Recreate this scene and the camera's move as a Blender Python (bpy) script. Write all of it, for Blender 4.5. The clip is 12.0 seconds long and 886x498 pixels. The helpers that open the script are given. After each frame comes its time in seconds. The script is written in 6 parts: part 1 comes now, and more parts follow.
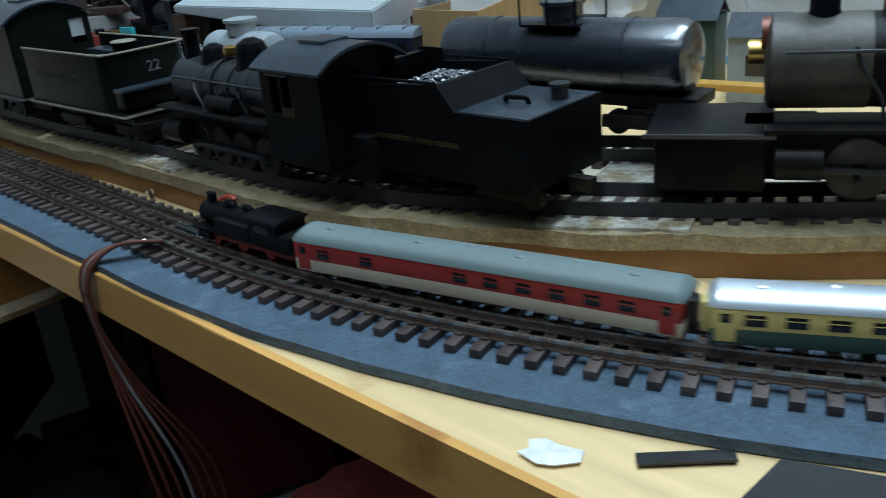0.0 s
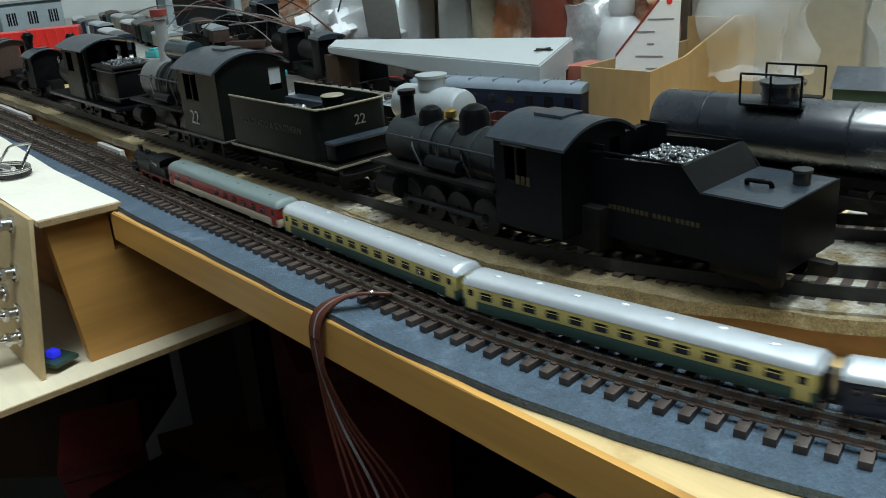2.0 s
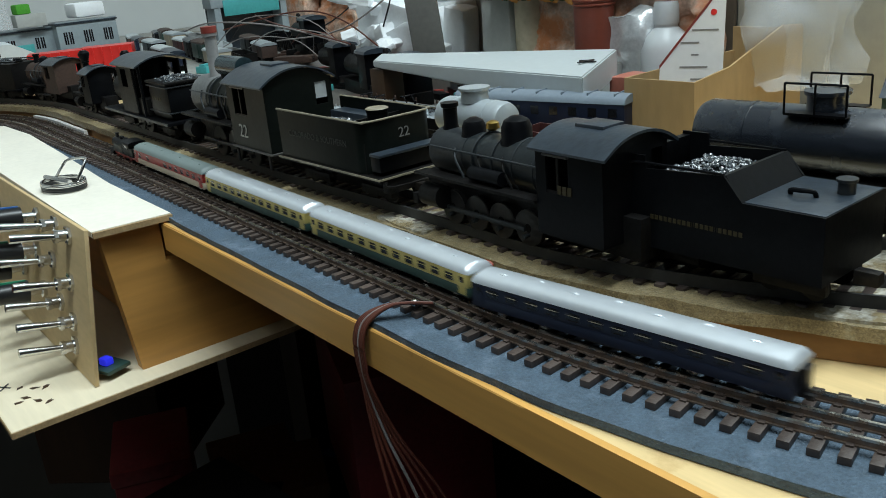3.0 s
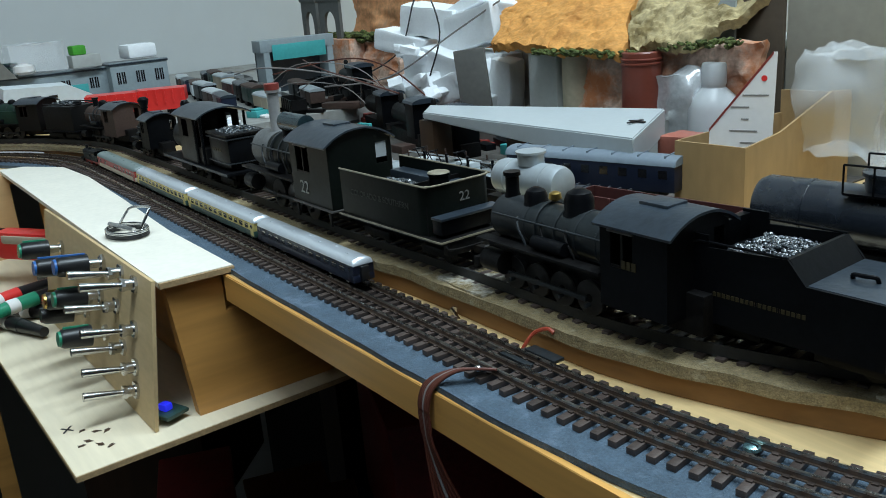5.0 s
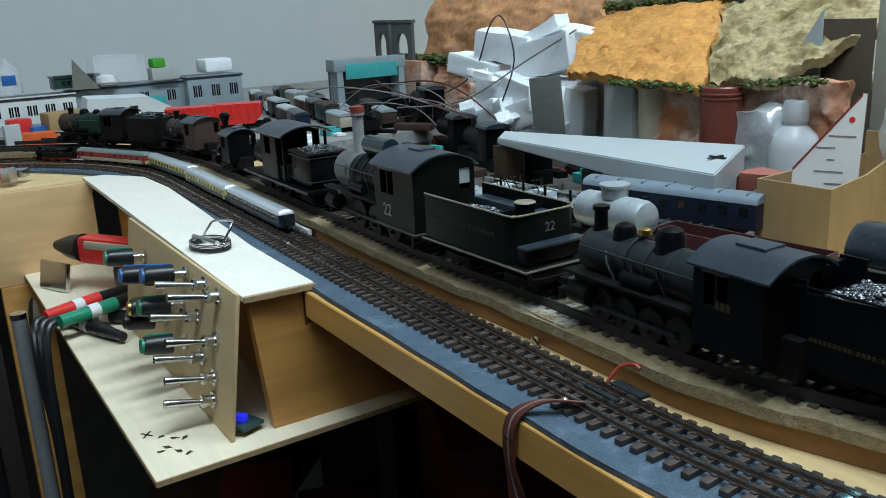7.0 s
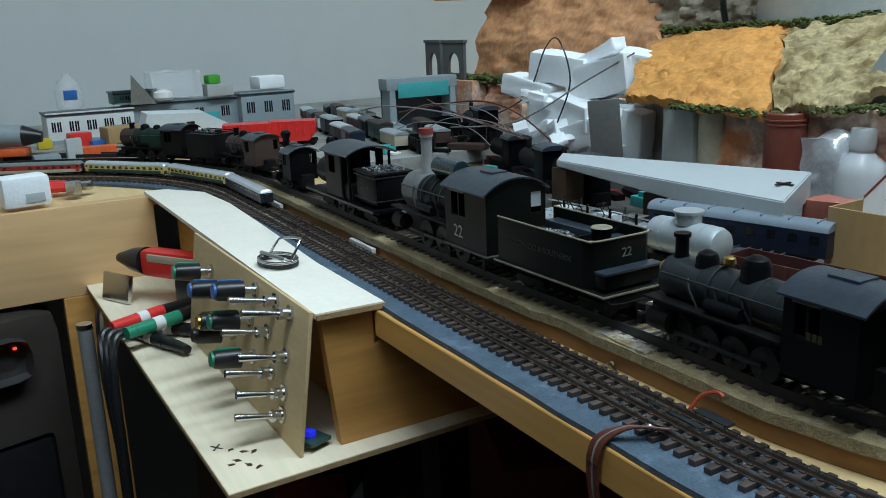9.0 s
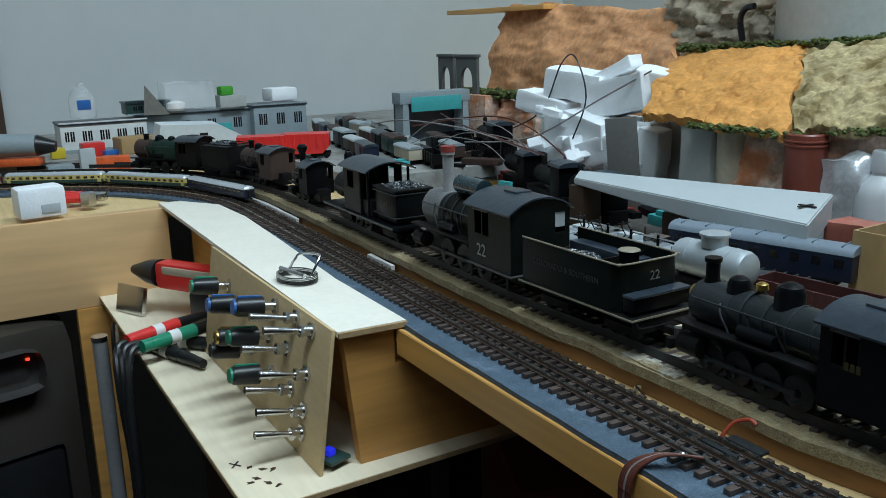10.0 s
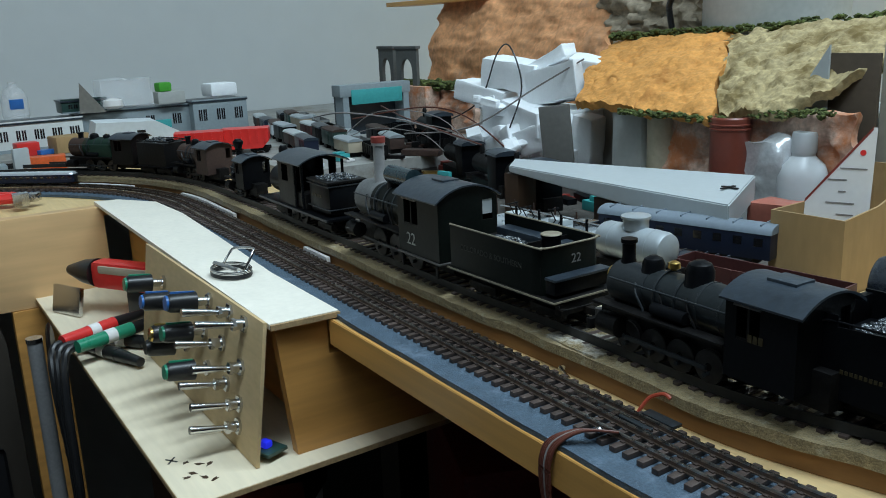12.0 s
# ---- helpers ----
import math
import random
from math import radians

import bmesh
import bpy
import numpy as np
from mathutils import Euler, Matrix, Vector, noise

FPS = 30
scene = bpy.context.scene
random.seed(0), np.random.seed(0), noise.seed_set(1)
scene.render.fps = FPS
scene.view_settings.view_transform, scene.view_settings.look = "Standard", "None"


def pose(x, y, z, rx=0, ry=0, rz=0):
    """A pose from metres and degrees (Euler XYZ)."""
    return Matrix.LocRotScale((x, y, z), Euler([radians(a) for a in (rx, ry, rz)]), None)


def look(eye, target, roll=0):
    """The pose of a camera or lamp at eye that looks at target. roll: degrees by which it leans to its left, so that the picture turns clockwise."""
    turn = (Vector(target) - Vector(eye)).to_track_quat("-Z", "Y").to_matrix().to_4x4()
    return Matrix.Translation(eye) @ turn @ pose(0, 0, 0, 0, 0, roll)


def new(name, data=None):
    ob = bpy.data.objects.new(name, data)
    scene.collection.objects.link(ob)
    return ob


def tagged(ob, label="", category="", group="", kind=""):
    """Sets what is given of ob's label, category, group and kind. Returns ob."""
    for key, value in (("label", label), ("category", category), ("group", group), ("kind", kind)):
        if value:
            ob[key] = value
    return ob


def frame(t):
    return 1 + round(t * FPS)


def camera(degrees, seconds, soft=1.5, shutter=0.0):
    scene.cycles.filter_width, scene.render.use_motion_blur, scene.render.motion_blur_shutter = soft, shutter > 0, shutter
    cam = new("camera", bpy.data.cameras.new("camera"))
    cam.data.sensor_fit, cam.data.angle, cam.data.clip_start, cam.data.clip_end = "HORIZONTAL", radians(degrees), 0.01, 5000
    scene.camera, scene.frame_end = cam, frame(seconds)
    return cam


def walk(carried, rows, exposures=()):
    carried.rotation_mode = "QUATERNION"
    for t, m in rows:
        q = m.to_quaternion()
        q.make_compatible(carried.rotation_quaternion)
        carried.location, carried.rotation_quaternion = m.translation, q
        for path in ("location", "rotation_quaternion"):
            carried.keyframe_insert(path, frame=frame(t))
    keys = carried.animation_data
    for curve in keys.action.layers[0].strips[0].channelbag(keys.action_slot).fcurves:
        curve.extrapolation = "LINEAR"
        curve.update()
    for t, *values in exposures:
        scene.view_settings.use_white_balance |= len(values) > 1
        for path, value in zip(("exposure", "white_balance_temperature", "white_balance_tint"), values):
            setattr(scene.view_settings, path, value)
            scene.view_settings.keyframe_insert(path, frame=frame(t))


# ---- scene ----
cam = camera(54.2, 12.0, soft=0.9, shutter=0.5)
PATH = [
    (0, (0.23798, -0.12586, 1.10097), (-0.09027, 0.19872, 0.90887), -5.597),
    (0.5, (0.22674, -0.13732, 1.10554), (-0.10804, 0.17999, 0.91257), -5.356),
    (1, (0.21891, -0.14723, 1.10939), (-0.12561, 0.16411, 0.92399), -4.590),
    (1.5, (0.21055, -0.15939, 1.11713), (-0.14432, 0.14325, 0.93693), -4.451),
    (2, (0.21019, -0.16483, 1.12082), (-0.14787, 0.13657, 0.94488), -4.220),
    (2.5, (0.21361, -0.16637, 1.12232), (-0.15759, 0.12344, 0.95431), -5.130),
    (3, (0.21338, -0.16626, 1.12100), (-0.16302, 0.11736, 0.95401), -5.217),
    (3.5, (0.20742, -0.16639, 1.12373), (-0.17269, 0.11291, 0.95788), -5.357),
    (3.7, (0.20974, -0.16764, 1.12727), (-0.17328, 0.10914, 0.96390), -5.391),
    (5.3, (0.21114, -0.18245, 1.13746), (-0.18150, 0.09050, 0.99142), -4.245),
    (5.5, (0.21069, -0.18373, 1.13736), (-0.18461, 0.08562, 0.99180), -4.089),
    (6, (0.21029, -0.18385, 1.14007), (-0.18781, 0.08335, 0.99819), -4.142),
    (6.5, (0.21111, -0.18867, 1.14114), (-0.19440, 0.06966, 1.00392), -3.464),
    (7, (0.20590, -0.19456, 1.14344), (-0.20224, 0.06025, 1.00744), -2.779),
    (9, (0.19867, -0.21382, 1.14836), (-0.22091, 0.02701, 1.02206), -2.198),
    (9.5, (0.19571, -0.22185, 1.15170), (-0.22359, 0.02060, 1.02757), -1.721),
    (10, (0.19085, -0.22181, 1.15267), (-0.23064, 0.01871, 1.03228), -1.530),
    (10.5, (0.19715, -0.21722, 1.15168), (-0.22195, 0.02596, 1.02831), -2.200),
    (11, (0.19952, -0.21319, 1.15127), (-0.21601, 0.03636, 1.02854), -2.423),
    (11.5, (0.20478, -0.21447, 1.15176), (-0.20668, 0.04180, 1.02919), -2.369),
    (12, (0.20270, -0.21296, 1.15140), (-0.20452, 0.04868, 1.02607), -2.424),
]
EXPO = [(0.0, -0.14, 6100, 10), (0.5, -0.05, 6700, 11), (1.0, -0.02, 6700, 11), (2.0, 0.06, 7200, 11), (3.7, 0.06, 7200, 11), (5.5, 0.03, 6500, 10), (6.5, 0.03, 6500, 10), (9.0, -0.15, 6500, 10), (12.0, -0.15, 6500, 10)]
walk(cam, [(t, look(eye, target, roll)) for t, eye, target, roll in PATH], EXPO)

# ---- world and lamps ----
world = bpy.data.worlds.new("world")
scene.world = world
world.use_nodes = True
world.node_tree.nodes["Background"].inputs[0].default_value = (0.60, 0.72, 0.85, 1)
world.node_tree.nodes["Background"].inputs[1].default_value = 0.05


def ceiling_lamp(name, x, y, z, lx, ly, watts, target, colour=(0.70, 0.88, 1.0)):
    data = bpy.data.lights.new(name, "AREA")
    data.shape, data.size, data.size_y, data.energy, data.color = "RECTANGLE", lx, ly, watts, colour
    ob = new(name, data)
    ob.matrix_world = look((x, y, z), target)
    return ob


ceiling_lamp("tube_light", 0.20, 0.12, 2.40, 1.4, 0.30, 31, (0.02, 0.10, 1.0))
ceiling_lamp("tube_light", 0.70, -0.90, 2.40, 1.2, 0.30, 4.6, (0.2, -0.4, 1.0))

# ---- materials ----
MATS = {}


def mat(name, colour, rough=0.6, metal=0.0, vary=0.25, scale=60.0, bump=0.15, bscale=None, stain=None, stain_at=0.62,
        alpha=1.0, transmit=0.0, emit=0.0, island=0.0, objvar=0.0, grain=None, spec=0.5, coat=0.0, fine=6.0):
    """A procedural surface: base colour broken up by noise at two scales, roughness variation and fine relief."""
    if name in MATS:
        return MATS[name]
    m = bpy.data.materials.new(name)
    m.use_nodes = True
    nt = m.node_tree
    b = nt.nodes["Principled BSDF"]
    N = lambda kind: nt.nodes.new(kind)
    link = nt.links.new
    tc = N("ShaderNodeTexCoord")
    mp = N("ShaderNodeMapping")
    link(tc.outputs["Object"], mp.inputs[0])
    if grain:
        mp.inputs["Scale"].default_value = grain
    n1 = N("ShaderNodeTexNoise")
    n1.inputs["Scale"].default_value = scale
    n1.inputs["Detail"].default_value = 6
    n1.inputs["Roughness"].default_value = 0.6
    n2 = N("ShaderNodeTexNoise")
    n2.inputs["Scale"].default_value = scale * fine
    n2.inputs["Detail"].default_value = 4
    link(mp.outputs[0], n1.inputs["Vector"])
    link(mp.outputs[0], n2.inputs["Vector"])
    add = N("ShaderNodeMath")
    add.operation = "ADD"
    link(n1.outputs["Fac"], add.inputs[0])
    link(n2.outputs["Fac"], add.inputs[1])
    half = N("ShaderNodeMath")
    half.operation = "MULTIPLY"
    half.inputs[1].default_value = 0.5
    link(add.outputs[0], half.inputs[0])
    fac = half.outputs[0]
    if objvar or island:
        src = N("ShaderNodeObjectInfo").outputs["Random"] if objvar else N("ShaderNodeNewGeometry").outputs["Random Per Island"]
        r = N("ShaderNodeMath")
        r.operation = "MULTIPLY_ADD"
        r.inputs[1].default_value = objvar or island
        link(src, r.inputs[0])
        link(fac, r.inputs[2])
        r2 = N("ShaderNodeMath")
        r2.operation = "SUBTRACT"
        link(r.outputs[0], r2.inputs[0])
        r2.inputs[1].default_value = (objvar or island) * 0.5
        fac = r2.outputs[0]
    ramp = N("ShaderNodeValToRGB")
    ramp.color_ramp.elements[0].position, ramp.color_ramp.elements[1].position = 0.3, 0.7
    lo = [c * (1 - vary) for c in colour]
    hi = [min(1.0, c * (1 + vary)) for c in colour]
    ramp.color_ramp.elements[0].color = (*lo, 1)
    ramp.color_ramp.elements[1].color = (*hi, 1)
    link(fac, ramp.inputs[0])
    col = ramp.outputs[0]
    if stain:
        n3 = N("ShaderNodeTexNoise")
        n3.inputs["Scale"].default_value = scale * 0.45
        n3.inputs["Detail"].default_value = 8
        n3.inputs["Roughness"].default_value = 0.7
        link(tc.outputs["Object"], n3.inputs["Vector"])
        sr = N("ShaderNodeValToRGB")
        sr.color_ramp.elements[0].position, sr.color_ramp.elements[1].position = stain_at - 0.05, stain_at + 0.08
        link(n3.outputs["Fac"], sr.inputs[0])
        mx = N("ShaderNodeMix")
        mx.data_type = "RGBA"
        link(sr.outputs[0], mx.inputs[0])
        link(col, mx.inputs[6])
        mx.inputs[7].default_value = (*stain, 1)
        col = mx.outputs[2]
    link(col, b.inputs["Base Color"])
    rr = N("ShaderNodeMapRange")
    rr.inputs["To Min"].default_value, rr.inputs["To Max"].default_value = max(0.03, rough - 0.12), min(1.0, rough + 0.12)
    link(n1.outputs["Fac"], rr.inputs["Value"])
    link(rr.outputs[0], b.inputs["Roughness"])
    b.inputs["Metallic"].default_value = metal
    b.inputs["Specular IOR Level"].default_value = spec
    b.inputs["Coat Weight"].default_value = coat
    if transmit:
        b.inputs["Transmission Weight"].default_value = transmit
    if alpha < 1:
        b.inputs["Alpha"].default_value = alpha
    if emit:
        b.inputs["Emission Color"].default_value = (*colour, 1)
        b.inputs["Emission Strength"].default_value = emit
    if bump:
        bp = N("ShaderNodeBump")
        bp.inputs["Strength"].default_value = bump
        bp.inputs["Distance"].default_value = 0.0008
        nb = N("ShaderNodeTexNoise")
        nb.inputs["Scale"].default_value = bscale or scale * 5
        nb.inputs["Detail"].default_value = 5
        link(mp.outputs[0], nb.inputs["Vector"])
        link(nb.outputs["Fac"], bp.inputs["Height"])
        link(bp.outputs[0], b.inputs["Normal"])
    MATS[name] = m
    return m


M_PINE = mat("pine_board", (0.70, 0.365, 0.10), 0.42, vary=0.30, scale=24, grain=(0.10, 1.8, 1.8), bump=0.06, stain=(0.36, 0.15, 0.04), stain_at=0.66, fine=3.0)
M_PINE_Y = mat("pine_board_across", (0.54, 0.265, 0.072), 0.42, vary=0.30, scale=24, grain=(1.8, 0.12, 1.8), bump=0.06, stain=(0.34, 0.15, 0.045), stain_at=0.64, fine=3.0)
M_PLY = mat("birch_plywood", (0.78, 0.68, 0.50), 0.6, vary=0.10, scale=26, grain=(0.2, 1.5, 1.5), bump=0.08, stain=(0.60, 0.47, 0.28), stain_at=0.72)
M_TOP = mat("pale_pine_top", (0.74, 0.53, 0.26), 0.5, vary=0.18, scale=30, grain=(0.12, 1.6, 1.6), bump=0.1, stain=(0.52, 0.31, 0.12), stain_at=0.70)
M_PLYWHITE = mat("whitened_plywood", (0.86, 0.81, 0.70), 0.6, vary=0.06, scale=40, bump=0.05)
M_PLYEDGE = mat("plywood_edge", (0.42, 0.28, 0.14), 0.7, vary=0.3, scale=120, bump=0.1)
M_PANEL = mat("hardboard_panel", (0.58, 0.42, 0.22), 0.55, vary=0.14, scale=45, grain=(0.4, 1, 1), bump=0.05)
M_FELT = mat("grey_roofing_felt", (0.066, 0.104, 0.145), 0.62, vary=0.45, scale=160, bump=0.9, bscale=1500, stain=(0.14, 0.19, 0.25), stain_at=0.60)
M_SLEEPER = mat("brown_plastic_sleeper", (0.066, 0.047, 0.040), 0.42, vary=0.3, scale=200, bump=0.2, objvar=0.5)
M_RAIL = mat("weathered_rail", (0.24, 0.18, 0.145), 0.34, metal=0.8, vary=0.3, scale=150, bump=0.1)
M_RAILTOP = mat("polished_rail_head", (0.62, 0.58, 0.52), 0.28, metal=1.0, vary=0.2, scale=200, bump=0.05)
M_BALLAST = mat("glued_sand_ballast", (0.29, 0.225, 0.125), 0.40, vary=0.6, scale=300, bump=1.0, bscale=900, stain=(0.45, 0.40, 0.28), stain_at=0.62, coat=0.35)
M_BLACK = mat("satin_black_paint", (0.0036, 0.0040, 0.005), 0.36, vary=0.5, scale=80, bump=0.08, spec=0.12)
M_GRIME = mat("weathered_black", (0.0065, 0.006, 0.006), 0.46, vary=0.6, scale=90, bump=0.25, stain=(0.026, 0.021, 0.016), stain_at=0.66, spec=0.16)
M_SMOKEBOX = mat("graphite_grey", (0.030, 0.035, 0.039), 0.38, metal=0.3, vary=0.3, scale=90, bump=0.12)
M_GREENBLACK = mat("dark_green_black", (0.0055, 0.0075, 0.0062), 0.40, vary=0.4, scale=70, bump=0.08, spec=0.15)
# Black lifted towards blue: the overhead sheen on tops is put into the colour.
M_SHEENBLK = mat("sheened_roof_black", (0.024, 0.034, 0.046), 0.34, vary=0.35, scale=60, bump=0.2, spec=0.6)
M_RESERVOIR = mat("teal_black_enamel", (0.020, 0.040, 0.048), 0.22, vary=0.3, scale=80, bump=0.05, spec=0.6)
M_TYRE = mat("worn_tyre", (0.11, 0.105, 0.10), 0.4, metal=0.6, vary=0.2, scale=90, bump=0.05)
M_POST = mat("pale_grey_metal", (0.30, 0.30, 0.30), 0.5, metal=0.2, vary=0.15, scale=80, bump=0.05)
M_STEEL = mat("bright_steel", (0.62, 0.62, 0.62), 0.22, metal=1.0, vary=0.1, scale=90, bump=0.03)
M_BRASS = mat("brass", (0.62, 0.42, 0.13), 0.3, metal=1.0, vary=0.15, scale=90, bump=0.05)
M_COAL = mat("coal", (0.055, 0.064, 0.072), 0.2, vary=0.6, scale=300, bump=0.5, island=0.6, spec=0.9, coat=0.6)
M_SILVERROOF = mat("silver_coach_roof", (0.74, 0.79, 0.84), 0.34, metal=0.55, vary=0.05, scale=60, bump=0.0, coat=0.3)
M_GREYROOF = mat("grey_coach_roof", (0.17, 0.215, 0.21), 0.45, vary=0.08, scale=60, bump=0.03)
M_RED = mat("red_coach_paint", (0.34, 0.030, 0.024), 0.4, vary=0.12, scale=80, bump=0.03)
M_BEIGE = mat("beige_coach_paint", (0.46, 0.39, 0.29), 0.45, vary=0.08, scale=80, bump=0.03)
M_CREAM = mat("cream_coach_paint", (0.62, 0.50, 0.17), 0.45, vary=0.08, scale=80, bump=0.03)
M_DKGREEN = mat("dark_green_coach", (0.025, 0.060, 0.050), 0.4, vary=0.15, scale=80, bump=0.03)
M_NAVY = mat("navy_coach", (0.009, 0.014, 0.032), 0.35, vary=0.15, scale=80, bump=0.03)
M_WINDOW = mat("dark_window", (0.012, 0.012, 0.014), 0.15, vary=0.2, scale=80, bump=0.0)
M_LOCORED = mat("loco_red_frame", (0.30, 0.03, 0.02), 0.45, vary=0.2, scale=90, bump=0.05)
M_BOGIE = mat("dark_bogie", (0.02, 0.02, 0.02), 0.5, vary=0.4, scale=100, bump=0.1)
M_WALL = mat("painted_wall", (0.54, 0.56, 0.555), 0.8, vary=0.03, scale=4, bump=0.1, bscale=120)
# Dark colour for the walls out of view, which holds down bounced light.
M_UNSEENWALL = mat("unseen_dark_wall", (0.10, 0.095, 0.09), 0.85, vary=0.5, scale=5, bump=0.1)
M_CEIL = mat("ceiling_paint", (0.75, 0.76, 0.76), 0.9, vary=0.03, scale=3, bump=0.05)
M_FLOOR = mat("dark_floor", (0.05, 0.04, 0.035), 0.6, vary=0.4, scale=6, bump=0.1)
M_DARKWOOD = mat("dark_brown_wood", (0.055, 0.028, 0.014), 0.5, vary=0.3, scale=20, grain=(1, 1, 0.1), bump=0.1)
M_GREYPLASTIC = mat("pale_grey_plastic", (0.46, 0.50, 0.51), 0.45, vary=0.05, scale=40, bump=0.02)
M_CARTON = mat("brown_cardboard", (0.38, 0.25, 0.115), 0.75, vary=0.16, scale=30, grain=(1, 1, 0.3), bump=0.08, stain=(0.30, 0.18, 0.07), stain_at=0.66)
M_PAPER = mat("printed_white_card", (0.78, 0.76, 0.74), 0.6, vary=0.04, scale=50, bump=0.02)
M_DKRED = mat("dark_red_edge", (0.25, 0.04, 0.03), 0.5, vary=0.1, scale=60, bump=0.02)
M_ORANGE = mat("orange_painted_foam", (0.66, 0.30, 0.075), 0.9, vary=0.30, scale=50, bump=0.9, bscale=420, stain=(0.44, 0.17, 0.035), stain_at=0.60)
M_TAN = mat("tan_plaster_rock", (0.42, 0.33, 0.17), 0.9, vary=0.45, scale=60, bump=0.9, bscale=260, stain=(0.20, 0.14, 0.05), stain_at=0.54)
M_ROCK = mat("pinkish_rock_face", (0.58, 0.40, 0.31), 0.6, vary=0.5, scale=50, bump=0.9, bscale=220, stain=(0.56, 0.20, 0.08), stain_at=0.52)
M_STYRO = mat("white_polystyrene", (0.90, 0.93, 0.95), 0.7, vary=0.05, scale=60, bump=0.4, bscale=500)
M_MOSS = mat("green_scatter", (0.075, 0.095, 0.022), 0.95, vary=0.5, scale=200, bump=1.0, bscale=700, island=0.5)
M_GREYWALL = mat("grey_card_wall", (0.42, 0.43, 0.41), 0.8, vary=0.1, scale=30, bump=0.1)
M_JAR = mat("red_brown_plastic", (0.19, 0.045, 0.028), 0.35, vary=0.1, scale=50, bump=0.02)
M_BOTTLE = mat("milky_bottle", (0.74, 0.78, 0.80), 0.35, vary=0.04, scale=50, bump=0.02, transmit=0.25)
M_CLEAR = mat("clear_plastic_film", (0.85, 0.88, 0.90), 0.12, vary=0.05, scale=30, bump=1.0, bscale=70, alpha=0.27)
M_TEAL = mat("teal_paint", (0.05, 0.36, 0.36), 0.5, vary=0.12, scale=60, bump=0.03)
M_BLUEGREY = mat("blue_grey_building", (0.26, 0.31, 0.33), 0.6, vary=0.12, scale=50, bump=0.05)
M_WHITEBLD = mat("white_building", (0.68, 0.70, 0.68), 0.6, vary=0.06, scale=50, bump=0.05)
M_BRIGHTRED = mat("bright_red_plastic", (0.72, 0.035, 0.03), 0.35, vary=0.08, scale=50, bump=0.02)
M_GREENLOCO = mat("olive_green_loco", (0.012, 0.032, 0.022), 0.5, vary=0.4, scale=70, bump=0.1, stain=(0.05, 0.025, 0.012), stain_at=0.6, spec=0.2)
M_BROWN = mat("rust_brown", (0.050, 0.027, 0.020), 0.6, vary=0.4, scale=80, bump=0.15)
M_MAROON = mat("maroon_wagon", (0.075, 0.022, 0.020), 0.5, vary=0.25, scale=80, bump=0.08)
M_TANKBLK = mat("blue_black_tank", (0.016, 0.021, 0.030), 0.27, vary=0.3, scale=60, bump=0.03, spec=1.0, coat=0.4)
M_BOILER = mat("grey_black_boiler", (0.014, 0.018, 0.020), 0.32, vary=0.4, scale=80, bump=0.12, spec=0.45)
M_SILVERTANK = mat("aluminium_tank", (0.48, 0.53, 0.56), 0.4, metal=0.5, vary=0.08, scale=60, bump=0.03)
M_LETTER = mat("white_lettering", (0.34, 0.34, 0.31), 0.6, vary=0.05, scale=80, bump=0.0)
M_GOLD = mat("gold_lettering", (0.036, 0.026, 0.006), 0.6, vary=0.1, scale=80, bump=0.0)
M_COPPERWIRE = mat("brown_insulated_wire", (0.11, 0.030, 0.018), 0.45, vary=0.15, scale=90, bump=0.02)
M_GREYWIRE = mat("grey_insulated_wire", (0.24, 0.22, 0.21), 0.4, vary=0.1, scale=90, bump=0.02)
M_REDWIRE = mat("red_insulated_wire", (0.40, 0.06, 0.03), 0.4, vary=0.1, scale=90, bump=0.02)
M_BLKPLASTIC = mat("black_plastic", (0.012, 0.012, 0.013), 0.35, vary=0.2, scale=80, bump=0.03)
M_GREENPLASTIC = mat("green_plastic", (0.02, 0.25, 0.14), 0.3, vary=0.1, scale=60, bump=0.02)
M_BLUEPLASTIC = mat("blue_plastic", (0.03, 0.14, 0.42), 0.35, vary=0.1, scale=60, bump=0.02)
M_YELLOW = mat("yellow_plastic", (0.60, 0.45, 0.03), 0.4, vary=0.1, scale=60, bump=0.02)
M_LEDRED = mat("red_indicator", (1.0, 0.05, 0.02), 0.4, emit=2.5, bump=0.0)
# Heater casing: one even, very dark brown.
M_HEATERCASE = mat("dark_brown_casing", (0.038, 0.032, 0.026), 0.4, vary=0.08, scale=30, bump=0.03)

# ---- mesh helpers: all lengths in millimetres, z from the table top, which is 1 m above the floor ----
MM = 0.001


def box(bm, x0, x1, y0, y1, z0, z1, bevel=0.0):
    g = bmesh.ops.create_cube(bm, size=1.0)
    for v in g["verts"]:
        v.co = Vector(((x0 + x1) / 2 + v.co.x * (x1 - x0), (y0 + y1) / 2 + v.co.y * (y1 - y0), (z0 + z1) / 2 + v.co.z * (z1 - z0)))
    if bevel:
        edges = list({e for v in g["verts"] for e in v.link_edges})
        bmesh.ops.bevel(bm, geom=edges, offset=bevel, segments=2, affect="EDGES", profile=0.6)
    return bm


